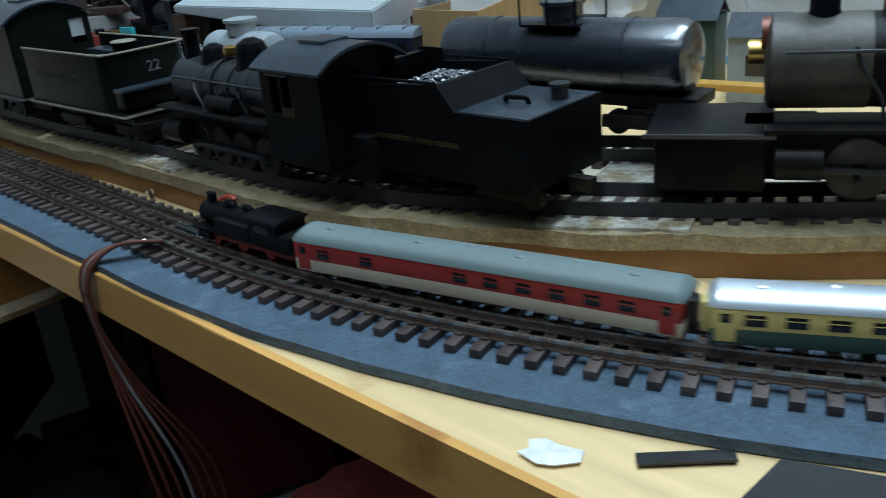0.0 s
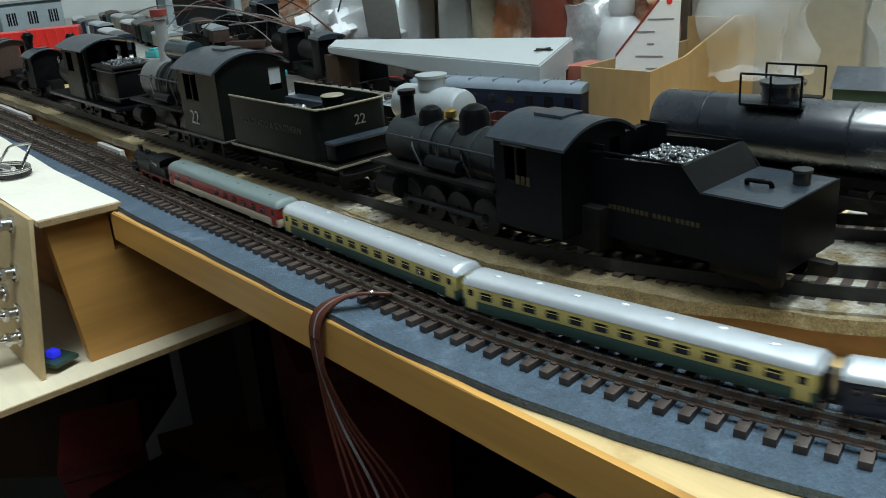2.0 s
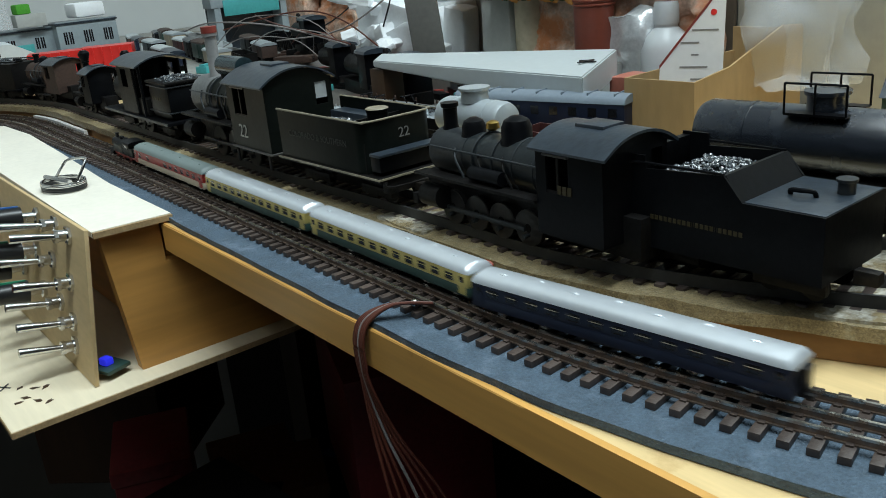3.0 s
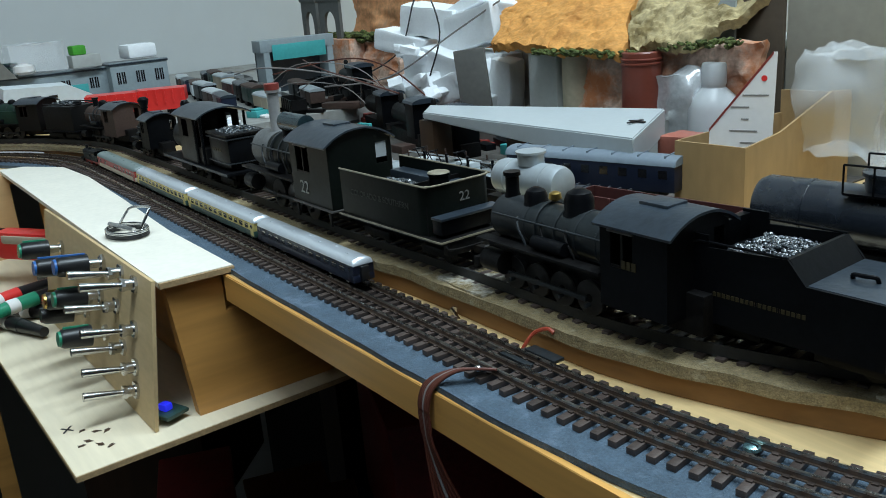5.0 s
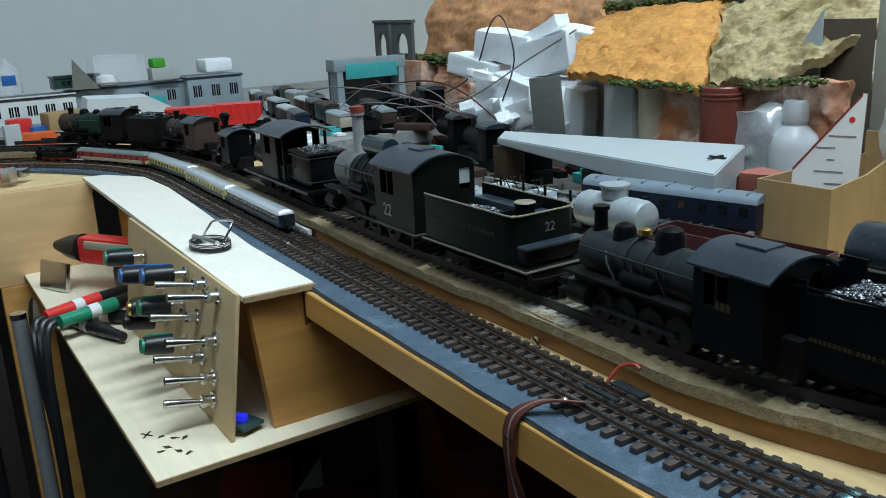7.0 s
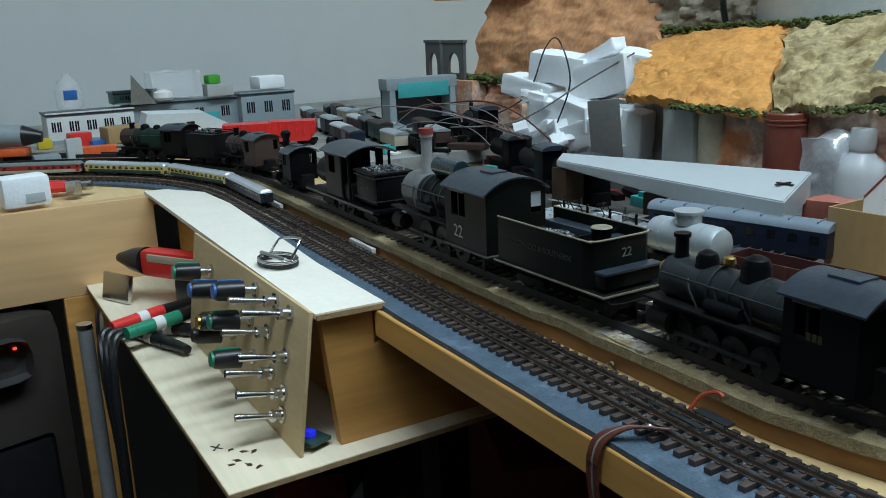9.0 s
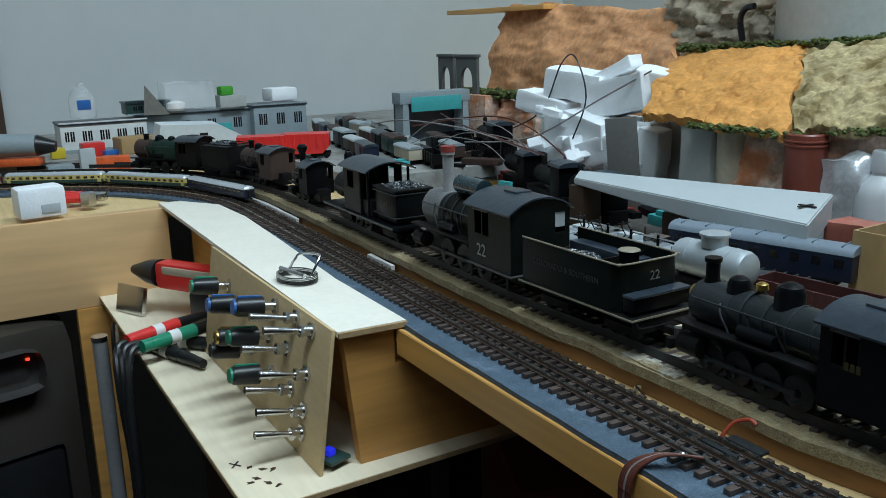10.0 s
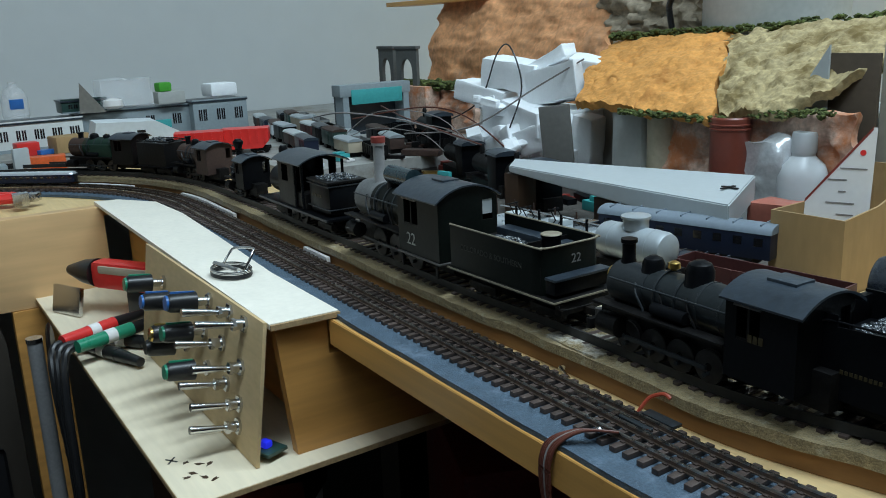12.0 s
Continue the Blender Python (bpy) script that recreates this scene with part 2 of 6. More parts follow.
def cyl(bm, p0, p1, r0, r1=None, n=20, caps=True):
    """A round bar or cone from p0 to p1."""
    r1 = r0 if r1 is None else r1
    p0, p1 = Vector(p0), Vector(p1)
    q = (p1 - p0).to_track_quat("Z", "Y")
    a, b = [], []
    for i in range(n):
        c, s = math.cos(i * math.tau / n), math.sin(i * math.tau / n)
        a.append(bm.verts.new(p0 + q @ Vector((c * r0, s * r0, 0))))
        b.append(bm.verts.new(p1 + q @ Vector((c * r1, s * r1, 0))))
    for i in range(n):
        j = (i + 1) % n
        bm.faces.new((a[i], a[j], b[j], b[i]))
    if caps:
        bm.faces.new(a[::-1])
        bm.faces.new(b)
    return bm


def lathe(bm, profile, n=24, at=(0, 0, 0), axis="Z"):
    """A turned shape: profile of (radius, height) pairs about an upright or lengthwise axis."""
    at = Vector(at)
    rings = []
    for r, h in profile:
        ring = []
        for i in range(n):
            c, s = math.cos(i * math.tau / n) * r, math.sin(i * math.tau / n) * r
            p = Vector((c, s, h)) if axis == "Z" else (Vector((h, c, s)) if axis == "X" else Vector((s, h, c)))
            ring.append(bm.verts.new(at + p))
        rings.append(ring)
    for a, b in zip(rings, rings[1:]):
        for i in range(n):
            j = (i + 1) % n
            bm.faces.new((a[i], a[j], b[j], b[i]))
    bm.faces.new(rings[0][::-1])
    bm.faces.new(rings[-1])
    return bm


def extrude(bm, pts, a0, a1, axis="X"):
    """A closed outline drawn across the axis and pushed along it from a0 to a1."""
    put = {"X": lambda u, v, a: (a, u, v), "Y": lambda u, v, a: (u, a, v), "Z": lambda u, v, a: (u, v, a)}[axis]
    A = [bm.verts.new(put(u, v, a0)) for u, v in pts]
    B = [bm.verts.new(put(u, v, a1)) for u, v in pts]
    n = len(pts)
    for i in range(n):
        j = (i + 1) % n
        bm.faces.new((A[i], A[j], B[j], B[i]))
    bm.faces.new(A[::-1])
    bm.faces.new(B)
    return bm


def sweep(bm, pts, r, n=8):
    """A round wire through points, with a smooth path."""
    P = [Vector(p) for p in pts]
    fine = []
    for i in range(len(P) - 1):
        p0, p1, p2, p3 = P[max(i - 1, 0)], P[i], P[i + 1], P[min(i + 2, len(P) - 1)]
        for k in range(6):
            t = k / 6
            fine.append(0.5 * ((2 * p1) + (p2 - p0) * t + (2 * p0 - 5 * p1 + 4 * p2 - p3) * t * t + (3 * p1 - p0 - 3 * p2 + p3) * t ** 3))
    fine.append(P[-1])
    rings = []
    for i, p in enumerate(fine):
        d = fine[min(i + 1, len(fine) - 1)] - fine[max(i - 1, 0)]
        q = d.to_track_quat("Z", "Y")
        rings.append([bm.verts.new(p + q @ Vector((math.cos(k * math.tau / n) * r, math.sin(k * math.tau / n) * r, 0))) for k in range(n)])
    for a, b in zip(rings, rings[1:]):
        for i in range(n):
            j = (i + 1) % n
            bm.faces.new((a[i], a[j], b[j], b[i]))
    bm.faces.new(rings[0][::-1])
    bm.faces.new(rings[-1])
    return bm


def mesh_of(name, bm, material, smooth=35):
    bmesh.ops.recalc_face_normals(bm, faces=bm.faces)
    for v in bm.verts:
        v.co *= MM
    for f in bm.faces:
        f.smooth = True
    for e in bm.edges:
        e.smooth = len(e.link_faces) == 2 and e.calc_face_angle(0) < radians(smooth)
    me = bpy.data.meshes.new(name)
    bm.to_mesh(me)
    bm.free()
    me.materials.append(material)
    return me


def part(name, bm, material, parent, label="", smooth=35):
    ob = new(name, mesh_of(name, bm, material, smooth))
    ob.parent = parent
    return tagged(ob, label)


def thing(name, x, y, z, rz=0.0, label="", category="", group="", kind="", rx=0.0, ry=0.0):
    ob = new(name)
    ob.empty_display_size = 0.01
    ob.matrix_basis = pose(x * MM, y * MM, 1.0 + z * MM, rx, ry, rz)
    return tagged(ob, label, category, group, kind)


def solid(name, bm, material, x=0, y=0, z=0, rz=0.0, label="", category="", group="", kind="", rx=0.0, ry=0.0, smooth=35):
    ob = new(name, mesh_of(name, bm, material, smooth))
    ob.matrix_basis = pose(x * MM, y * MM, 1.0 + z * MM, rx, ry, rz)
    return tagged(ob, label, category, group, kind)


B = bmesh.new


def roughen(bm, amount, scale, seed=0, cuts=0):
    """Breaks up a shape with noise, as torn foam or carved plaster has it."""
    if cuts:
        bmesh.ops.subdivide_edges(bm, edges=bm.edges[:], cuts=cuts, use_grid_fill=True)
    bm.normal_update()
    off = Vector((seed * 7.3, seed * 3.1, seed * 1.7))
    for v in bm.verts:
        n = noise.fractal(v.co / scale + off, 1.0, 2.0, 4)
        v.co += v.normal * n * amount
    return bm


# ---- the lines of the tracks ----
S_R, RAD_R, S_L, RAD_L, SLOPE = 10.0, 475.0, -560.0, 290.0, 0.018


def line(s, off=0.0):
    """A point of the near track at s along it: x, y and heading in degrees; off: how far beyond its middle."""
    a0 = -math.atan(SLOPE)
    if s > S_R:
        a = (s - S_R) / RAD_R
        x, y, h = S_R + RAD_R * math.sin(a), -1.0 - SLOPE * S_R + RAD_R * (1 - math.cos(a)), a
    elif s < S_L:
        a = min((S_L - s) / RAD_L, math.pi * 0.62)
        rest = (S_L - s) - a * RAD_L
        x, y, h = S_L - RAD_L * math.sin(a), -1.0 - SLOPE * S_L - RAD_L * (1 - math.cos(a)), a
        x, y = x - rest * math.cos(a), y - rest * math.sin(a)
    else:
        x, y, h = s, -1.0 - SLOPE * s, a0
    return x - math.sin(h) * off, y + math.cos(h) * off, math.degrees(h)


def loco_line(s):
    """The line of the standing engines, beyond the near track."""
    u = min(max((s + 170.0) / 100.0, 0.0), 1.0)
    return line(s, 36.0 + 4.0 * u * u * (3 - 2 * u) + 0.085 * (math.hypot(s - 15.0, 18.0) + s - 15.0))


def strip(bm, s0, s1, step, o0, o1, z0, z1, at=line, wob=0.0):
    """A band along a track from o0 to o1 beside its middle."""
    ss = [s0 + (s1 - s0) * i / max(1, round((s1 - s0) / step)) for i in range(max(1, round((s1 - s0) / step)) + 1)]
    rows = []
    for s in ss:
        w0, w1 = (noise.noise((s / 23, 1.1, wob)) * wob, noise.noise((s / 19, 5.2, wob)) * wob) if wob else (0, 0)
        a, b = at(s), None
        h = math.radians(a[2])
        nx, ny = -math.sin(h), math.cos(h)
        rows.append([bm.verts.new((a[0] + nx * o, a[1] + ny * o, z)) for o, z in ((o0 + w0, z0), (o0 + w0, z1), (o1 + w1, z1), (o1 + w1, z0))])
    for a, b in zip(rows, rows[1:]):
        for i in range(4):
            j = (i + 1) % 4
            bm.faces.new((a[i], a[j], b[j], b[i]))
    bm.faces.new(rows[0][::-1])
    bm.faces.new(rows[-1])
    return bm

# ---- the room ----
solid("floor", box(B(), -2200, 2600, -2600, 1600, -1010, -1000), M_FLOOR, label="dark worn floor under the layout table", kind="structure")
solid("ceiling", box(B(), -2200, 2600, -2600, 1600, 1500, 1520), M_CEIL, label="plain painted ceiling", kind="structure")
solid("wall_west", box(B(), -1360, -1260, -2600, 1600, -1000, 1500), M_WALL, label="plain pale grey painted wall", kind="structure")
solid("wall_north", box(B(), -1260, 2600, 900, 1000, -1000, 1500), M_WALL, label="plain pale grey painted wall", kind="structure")
# East and south walls are unseen; their dark colour keeps the engines black.
solid("wall_east", box(B(), 2500, 2600, -2600, 900, -1000, 1500), M_UNSEENWALL, label="unseen wall coloured dark to keep bounce and reflections low", kind="structure")
solid("wall_south", box(B(), -1260, 2500, -2600, -2500, -1000, 1500), M_UNSEENWALL, label="unseen wall coloured dark to keep bounce and reflections low", kind="structure")
solid("door_frame", box(B(), -1259, -1235, -215, -140, -1000, 1080, 3), M_DARKWOOD, label="dark brown wooden door frame on the wall", kind="structure", category="trim")

# ---- the table ----
table = thing("layout_table", 0, 0, 0, label="long pine layout table with a smooth front edge", category="table", kind="")
bm = B()
extrude(bm, [(-640, -24), (-205, -24), (330, -26), (600, -26), (600, 880), (-1255, 880), (-1255, -700), (-640, -700)], -9, 0, "Z")
part("tabletop", bm, M_TOP, table, "pale yellowish pine top")
bm = B()
front = [(-205, -26.5), (60, -28.0), (330, -28.5), (596, -28.5)]
extrude(bm, front + [(x, y + 2.4) for x, y in front[::-1]], -14.5, 0.6, "Z")
bmesh.ops.bevel(bm, geom=bm.edges[:], offset=0.5, segments=2, affect="EDGES")
part("front_edge", bm, M_PINE, table, "yellow pine edge board with rounded corners")
part("cross_board", box(B(), -644, -630, -420, -50, -82, 1.5, 0.8), mat("pale_knotty_pine", (0.68, 0.43, 0.21), 0.45, vary=0.2, scale=18, grain=(1.8, 0.14, 1.6), bump=0.06, stain=(0.42, 0.19, 0.06), stain_at=0.68, fine=3.0), table, "knotty pine cross board")
part("back_rail", box(B(), -640, -216, -23, -12, -72, -9.5, 0.5), M_PINE, table, "plain pine rail")
# Legs take a dark wood colour that carries the shade under the top.
for x, y in ((-620, 250), (300, 235), (-1200, 500)):
    part("leg", box(B(), x - 22, x + 22, y - 22, y + 22, -1000, -9.5, 1), M_DARKWOOD, table)

bm = B()
strip(bm, -1130, 260, 8, -26, 13.5, 0.4, 3.0, wob=0.8)
solid("track_underlay", bm, M_FELT, label="dark blue-grey felt underlay strip beneath the track", category="underlay", kind="structure")

bm = B()
strip(bm, -1000, 330, 6, -19, 24, 8.5, 13.0, at=loco_line, wob=1.8)
bmesh.ops.subdivide_edges(bm, edges=[e for e in bm.edges if abs(e.verts[0].co.z - e.verts[1].co.z) < 0.1 and e.calc_length() > 30], cuts=12)
for v in bm.verts:
    if v.co.z > 12:
        v.co.z += noise.fractal(v.co / 7.0, 1.0, 2.0, 3) * 0.8
solid("ballast", bm, M_BALLAST, label="rough brown sand ballast bed under the standing engines", category="ballast", kind="stuff")
bm = B()
strip(bm, -150, 330, 8, 25, 78, 6.0, 12.0, at=loco_line, wob=2.0)
solid("second_track_bed", bm, M_PLY, label="raised plywood bed of the second track", category="track bed", kind="structure")
bed_wood = mat("brown_stained_board", (0.26, 0.125, 0.04), 0.55, vary=0.3, scale=30, grain=(0.2, 1.5, 1.5), bump=0.1)
solid("bed_board", strip(B(), -1000, 330, 8, -16.6, 23.0, 0.2, 8.45, at=loco_line), bed_wood, label="brown-stained board that carries the ballast bed", category="board", kind="structure")
solid("bed_board", strip(B(), -150, 330, 8, 26.0, 76.0, 0.2, 5.95, at=loco_line), bed_wood, label="brown-stained board under the second track bed", category="board", kind="structure")
# Pale patches paint the wet glints of the glossy ballast into its colour.
M_GLINT = mat("painted_ballast_glint", (0.52, 0.49, 0.42), 0.20, vary=0.4, scale=160, bump=1.0, bscale=420, stain=(0.27, 0.21, 0.12), stain_at=0.50, coat=0.6)
for k, (s0, s1, o0, o1) in enumerate(((-84, -50, -18.0, 12.0), (108, 152, -17.5, 76.0))):
    solid("filler_patch", strip(B(), s0, s1, 4, o0, o1, 12.4, 13.95, at=loco_line, wob=4.0), M_GLINT, label="pale glossy patch painted for wet glints on the ballast", category="filler", kind="structure")
for s0, s1 in ((-612, -482), (-338, -300), (-760, -690)):
    solid("paper_strip", strip(B(), s0, s1, 6, 14.2, 17.4, 0.5, 7.0, wob=0.7), M_PAPER, label="white paper strip packed along the bed", category="paper strip")

# ---- the near dual-gauge track ----
track = thing("dual_gauge_track", 0, 0, 0, label="dual-gauge model track with brown plastic sleepers and three dark rails", category="track", kind="")


def rail(bm, off, z, s0=-1120, s1=250):
    strip(bm, s0, s1, 8, off - 0.95, off + 0.95, z, z + 0.4)
    strip(bm, s0, s1, 8, off - 0.28, off + 0.28, z + 0.4, z + 1.8)
    return bm


for off in (-8.25, -0.75, 8.25):
    part("rail", rail(B(), off, 5.2), M_RAIL, track)
    part("rail_head", strip(B(), -1120, 250, 8, off - 0.48, off + 0.48, 7.0, 7.7), M_RAILTOP, track, "worn shiny rail head")
bm = B()
box(bm, -1.55, 1.55, -14.5, 14.5, 3.0, 5.2, 0.25)
for off in (-8.25, -0.75, 8.25):
    box(bm, -0.9, 0.9, off - 1.7, off + 1.7, 5.2, 5.7)
sleeper_mesh = mesh_of("sleeper", bm, M_SLEEPER)
s = 236.0
while s > -900:
    x, y, h = line(s)
    ob = new("sleeper", sleeper_mesh)
    ob.matrix_basis = pose(x * MM, y * MM, 0, 0, 0, h + random.uniform(-0.6, 0.6))
    ob.parent = track
    s -= 6.55 if s > -500 else 7.2

# ---- track under the standing engines ----
ltrack = thing("engine_track", 0, 0, 0, label="model track with dark sleepers bedded in ballast", category="track", kind="")
for off in (-8.25, 8.25, 42.0, 58.0):
    bm = B()
    strip(bm, -1050, 320, 8, off - 0.5, off + 0.5, 14.0, 18.0, at=loco_line)
    part("rail", bm, M_BOGIE, ltrack)
bm = B()
box(bm, -1.6, 1.6, -11, 11, 11.4, 14.0, 0.25)
sleeper_big = mesh_of("sleeper", bm, M_SLEEPER)
s = 300.0
while s > -820:
    for off in ((0, 50) if s > -120 else (0,)):
        x, y, h = loco_line(s)
        a = math.radians(h)
        ob = new("sleeper", sleeper_big)
        ob.matrix_basis = pose((x - math.sin(a) * off) * MM, (y + math.cos(a) * off) * MM, 0, 0, 0, h)
        ob.parent = ltrack
    s -= 7.6

# ---- the moving train ----
PITCH = 109.0


def slim(root, k, along=0.985):
    """Brings a vehicle's cross-section to its true, slender size; wheels stay round."""
    for ob in root.children_recursive:
        me = ob.data
        cx = sum(v.co.x for v in me.vertices) / len(me.vertices)
        kx = k / along if "wheel" in ob.name else 1.0
        for v in me.vertices:
            v.co = Vector(((cx + (v.co.x - cx) * kx) * along, v.co.y * k, v.co.z * k))
    return root


def roof_outline(w, z0, z1, n=8):
    """Half-round coach roof, as an outline across the coach."""
    pts = []
    for i in range(n + 1):
        a = math.pi * i / n
        pts.append((w * math.cos(a) * (1.0 if abs(math.cos(a)) < 0.95 else 1.0), z0 + (z1 - z0) * math.sin(a) ** 0.75))
    return pts


def coach(label, roof_mat, upper_mat, lower_mat, windows, upper_band, win_z, frames=None, end_mat=None):
    """A short coach, its middle over the line, x along it; z from the rail head."""
    L, W = 53.0, 9.2
    c = thing("coach", 0, 0, 0, label=label, category="coach", group="coaches of the moving train")
    part("lower_body", box(B(), -L, L, -W, W, 4.0, 9.6, 0.4), lower_mat, c)
    part("upper_body", box(B(), -L + 0.1, L - 0.1, -W + 0.05, W - 0.05, 9.6, 17.6, 0.3), upper_mat, c)
    bm = B()
    extrude(bm, roof_outline(W + 0.25, 17.4, 22.6), -L + 1.5, L - 1.5)
    for e0 in (-1, 1):
        A = [bm.verts.new((e0 * (L - 1.5), y, z)) for y, z in roof_outline(W + 0.25, 17.4, 22.6)]
        C = [bm.verts.new((e0 * (L + 0.4), y * 0.9, 17.4 + (z - 17.4) * 0.55)) for y, z in roof_outline(W + 0.25, 17.4, 22.6)]
        for i in range(len(A) - 1):
            bm.faces.new((A[i], A[i + 1], C[i + 1], C[i]))
        bm.faces.new(C)
    roof = part("roof", bm, roof_mat, c, smooth=50)
    for k in range(7):
        bm = B()
        x = -L + 10 + k * 14
        lathe(bm, [(1.3, 21.9), (1.3, 22.7), (0.8, 23.1), (0.3, 23.2)], 10, (x, 1.5 if k % 2 else -1.5, 0))
        part("roof_vent", bm, roof_mat, roof)
    for side in (-1, 1):
        for x, w in windows:
            bm = B()
            box(bm, x - w / 2, x + w / 2, side * (W - 0.2) - 0.35, side * (W - 0.2) + 0.35, win_z, win_z + 4.2, 0.2)
            win = part("window", bm, M_WINDOW, c)
            bm = B()
            box(bm, x - w / 2, x + w / 2, side * (W + 0.2) - 0.1, side * (W + 0.2) + 0.1, win_z + 2.7, win_z + 3.0)
            part("window_bar", bm, frames or upper_mat, win)
        for x in (-L + 3.2, L - 3.2):
            bm = B()
            box(bm, x - 2.0, x + 2.0, side * W - 0.25, side * W + 0.25, 5.0, 16.8, 0.2)
            door = part("door", bm, upper_mat if upper_band else lower_mat, c)
            bm = B()
            box(bm, x - 1.1, x + 1.1, side * (W + 0.2) - 0.15, side * (W + 0.2) + 0.15, 12.2, 15.6, 0.1)
            part("door_window", bm, M_WINDOW, door)
    for e0 in (-1, 1):
        part("gangway", box(B(), min(e0 * (L - 0.3), e0 * (L + 1.8)), max(e0 * (L - 0.3), e0 * (L + 1.8)), -3.4, 3.4, 5, 16.5, 0.5), end_mat or M_BLKPLASTIC, c)
        bm = B()
        box(bm, e0 * 34 - 13, e0 * 34 + 13, -5.5, 5.5, 1.8, 3.9, 0.3)
        bogie = part("bogie", bm, M_BOGIE, c)
        for x in (-8.5, 8.5):
            for y in (-4.5, 4.5):
                bm = B()
                cyl(bm, (e0 * 34 + x, y - 0.9, 2.9), (e0 * 34 + x, y + 0.9, 2.9), 2.9, n=18)
                part("wheel", bm, M_STEEL, bogie)
        part("coupling", box(B(), min(e0 * (L + 0.2), e0 * (L + 3.4)), max(e0 * (L + 0.2), e0 * (L + 3.4)), -1.4, 1.4, 2.6, 4.4, 0.3), M_BLKPLASTIC, c)
    part("underframe_box", box(B(), -12, 10, -6.5, 6.5, 1.6, 4.0, 0.4), M_BOGIE, c)
    return slim(c, 0.60)


NWIN = [(-44 + k * 7.9, 4.4) for k in range(12)]
red_coach = coach("red and beige model coach with a plain grey roof", M_GREYROOF, M_RED, M_BEIGE, [(-43, 4), (-29, 4), (-1, 4), (7.5, 4), (16, 4), (24.5, 4), (33, 4), (41, 4)], True, 11.0)
green_a = coach("cream and dark green model coach with a shiny silver roof", M_SILVERROOF, M_CREAM, M_DKGREEN, NWIN, True, 11.2, M_CREAM, M_CREAM)
green_b = coach("cream and dark green model coach with a shiny silver roof", M_SILVERROOF, M_CREAM, M_DKGREEN, NWIN, True, 11.2, M_CREAM)
blue_coach = coach("dark navy blue model coach with a shiny silver roof", M_SILVERROOF, M_NAVY, M_NAVY, NWIN, True, 11.2, M_BEIGE)


def tank_engine():
    e = thing("tank_engine", 0, 0, 0, label="small black tank engine with red frames pulling the coaches", category="locomotive")
    part("frame", box(B(), -18, 18, -6.5, 6.5, 3.2, 6.4, 0.4), M_LOCORED, e)
    part("running_plate", box(B(), -18.5, 18.5, -8.4, 8.4, 6.4, 7.2, 0.2), M_BLACK, e)
    bm = B()
    lathe(bm, [(4.4, -17.5), (5.0, -17), (5.0, 4)], 20, (0, 0, 12.2), "X")
    part("boiler", bm, M_BLACK, e)
    for y in (-6.4, 6.4):
        part("side_tank", box(B(), -9, 4, y - 2, y + 2, 7.2, 13.6, 0.4), M_GREENBLACK, e)
    bm = B()
    box(bm, 4, 14, -8, 8, 7.2, 17.4, 0.4)
    cab = part("cab", bm, M_GREENBLACK, e)
    bm = B()
    extrude(bm, roof_outline(8.8, 17.2, 19.4), 3, 15)
    part("cab_roof", bm, M_BLACK, cab)
    for y in (-8.1, 8.1):
        part("cab_window", box(B(), 6.5, 11.5, y - 0.2, y + 0.2, 12.2, 16, 0.2), M_WINDOW, cab)
    part("bunker", box(B(), 14, 18, -8, 8, 7.2, 13.4, 0.4), M_GREENBLACK, e)
    for x, r, h in ((-14.5, 1.6, 21.2), (-7.5, 2.3, 19.4), (-1, 2.0, 19.2)):
        bm = B()
        lathe(bm, [(r, 16.2), (r, h - 1), (r * 1.15 if x < -10 else r * 0.7, h)], 14, (x, 0, 0))
        part("dome" if x > -10 else "chimney", bm, M_BLACK, e)
    for x in (-11, -1, 9):
        for y in (-4.6, 4.6):
            bm = B()
            cyl(bm, (x, y - 0.9, 3.6), (x, y + 0.9, 3.6), 3.6, n=20)
            part("wheel", bm, M_LOCORED, e)
    for y in (-6.8, 6.8):
        part("cylinder", cyl(B(), (-16, y, 4), (-11.5, y, 4), 1.9, n=14), M_BLACK, e)
        part("buffer", cyl(B(), (-20.4, y * 0.7, 5), (-18, y * 0.7, 5), 1.1, n=10), M_BLACK, e)
    return slim(e, 0.68, 1.28)


engine = tank_engine()
TRAIN_S = [(0.0, 489), (0.5, 426), (1.0, 364), (1.5, 303), (2.0, 242), (2.5, 181), (3.0, 118), (3.5, 56), (4.0, -3), (4.5, -60), (5.0, -112), (5.5, -164), (6.0, -214),
           (6.5, -260), (7.0, -306), (7.5, -348), (8.0, -389), (8.5, -428), (9.0, -481), (9.5, -531), (10.0, -581), (10.5, -629), (11.0, -675), (11.5, -718), (12.0, -756)]
RAIL_Z, NARROW = 7.7, 3.75


def ride(vehicle, behind):
    """Keys a vehicle whose middle runs the given distance ahead of the last coach's tail."""
    rows = []
    for t, s in TRAIN_S:
        half = 17.0
        a, b = line(s - behind - half, NARROW), line(s - behind + half, NARROW)
        rows.append((t, pose((a[0] + b[0]) / 2 * MM, (a[1] + b[1]) / 2 * MM, 1.0 + RAIL_Z * MM, 0, 0, math.degrees(math.atan2(b[1] - a[1], b[0] - a[0])))))
    walk(vehicle, rows)


def motions():
    ride(blue_coach, 53)
    ride(green_b, 53 + PITCH)
    ride(green_a, 53 + 2 * PITCH)
    ride(red_coach, 53 + 3 * PITCH)
    ride(engine, 53 + 3 * PITCH + 52 + 4 + 23.5)

# ---- the lid box, control panel and shelf ----
bm = B()
extrude(bm, [(-205, -60), (-203, -21), (-300, -20), (-420, -12), (-530, -6), (-600, -9), (-640, -34), (-646, -54)], 1.5, 4.6, "Z")
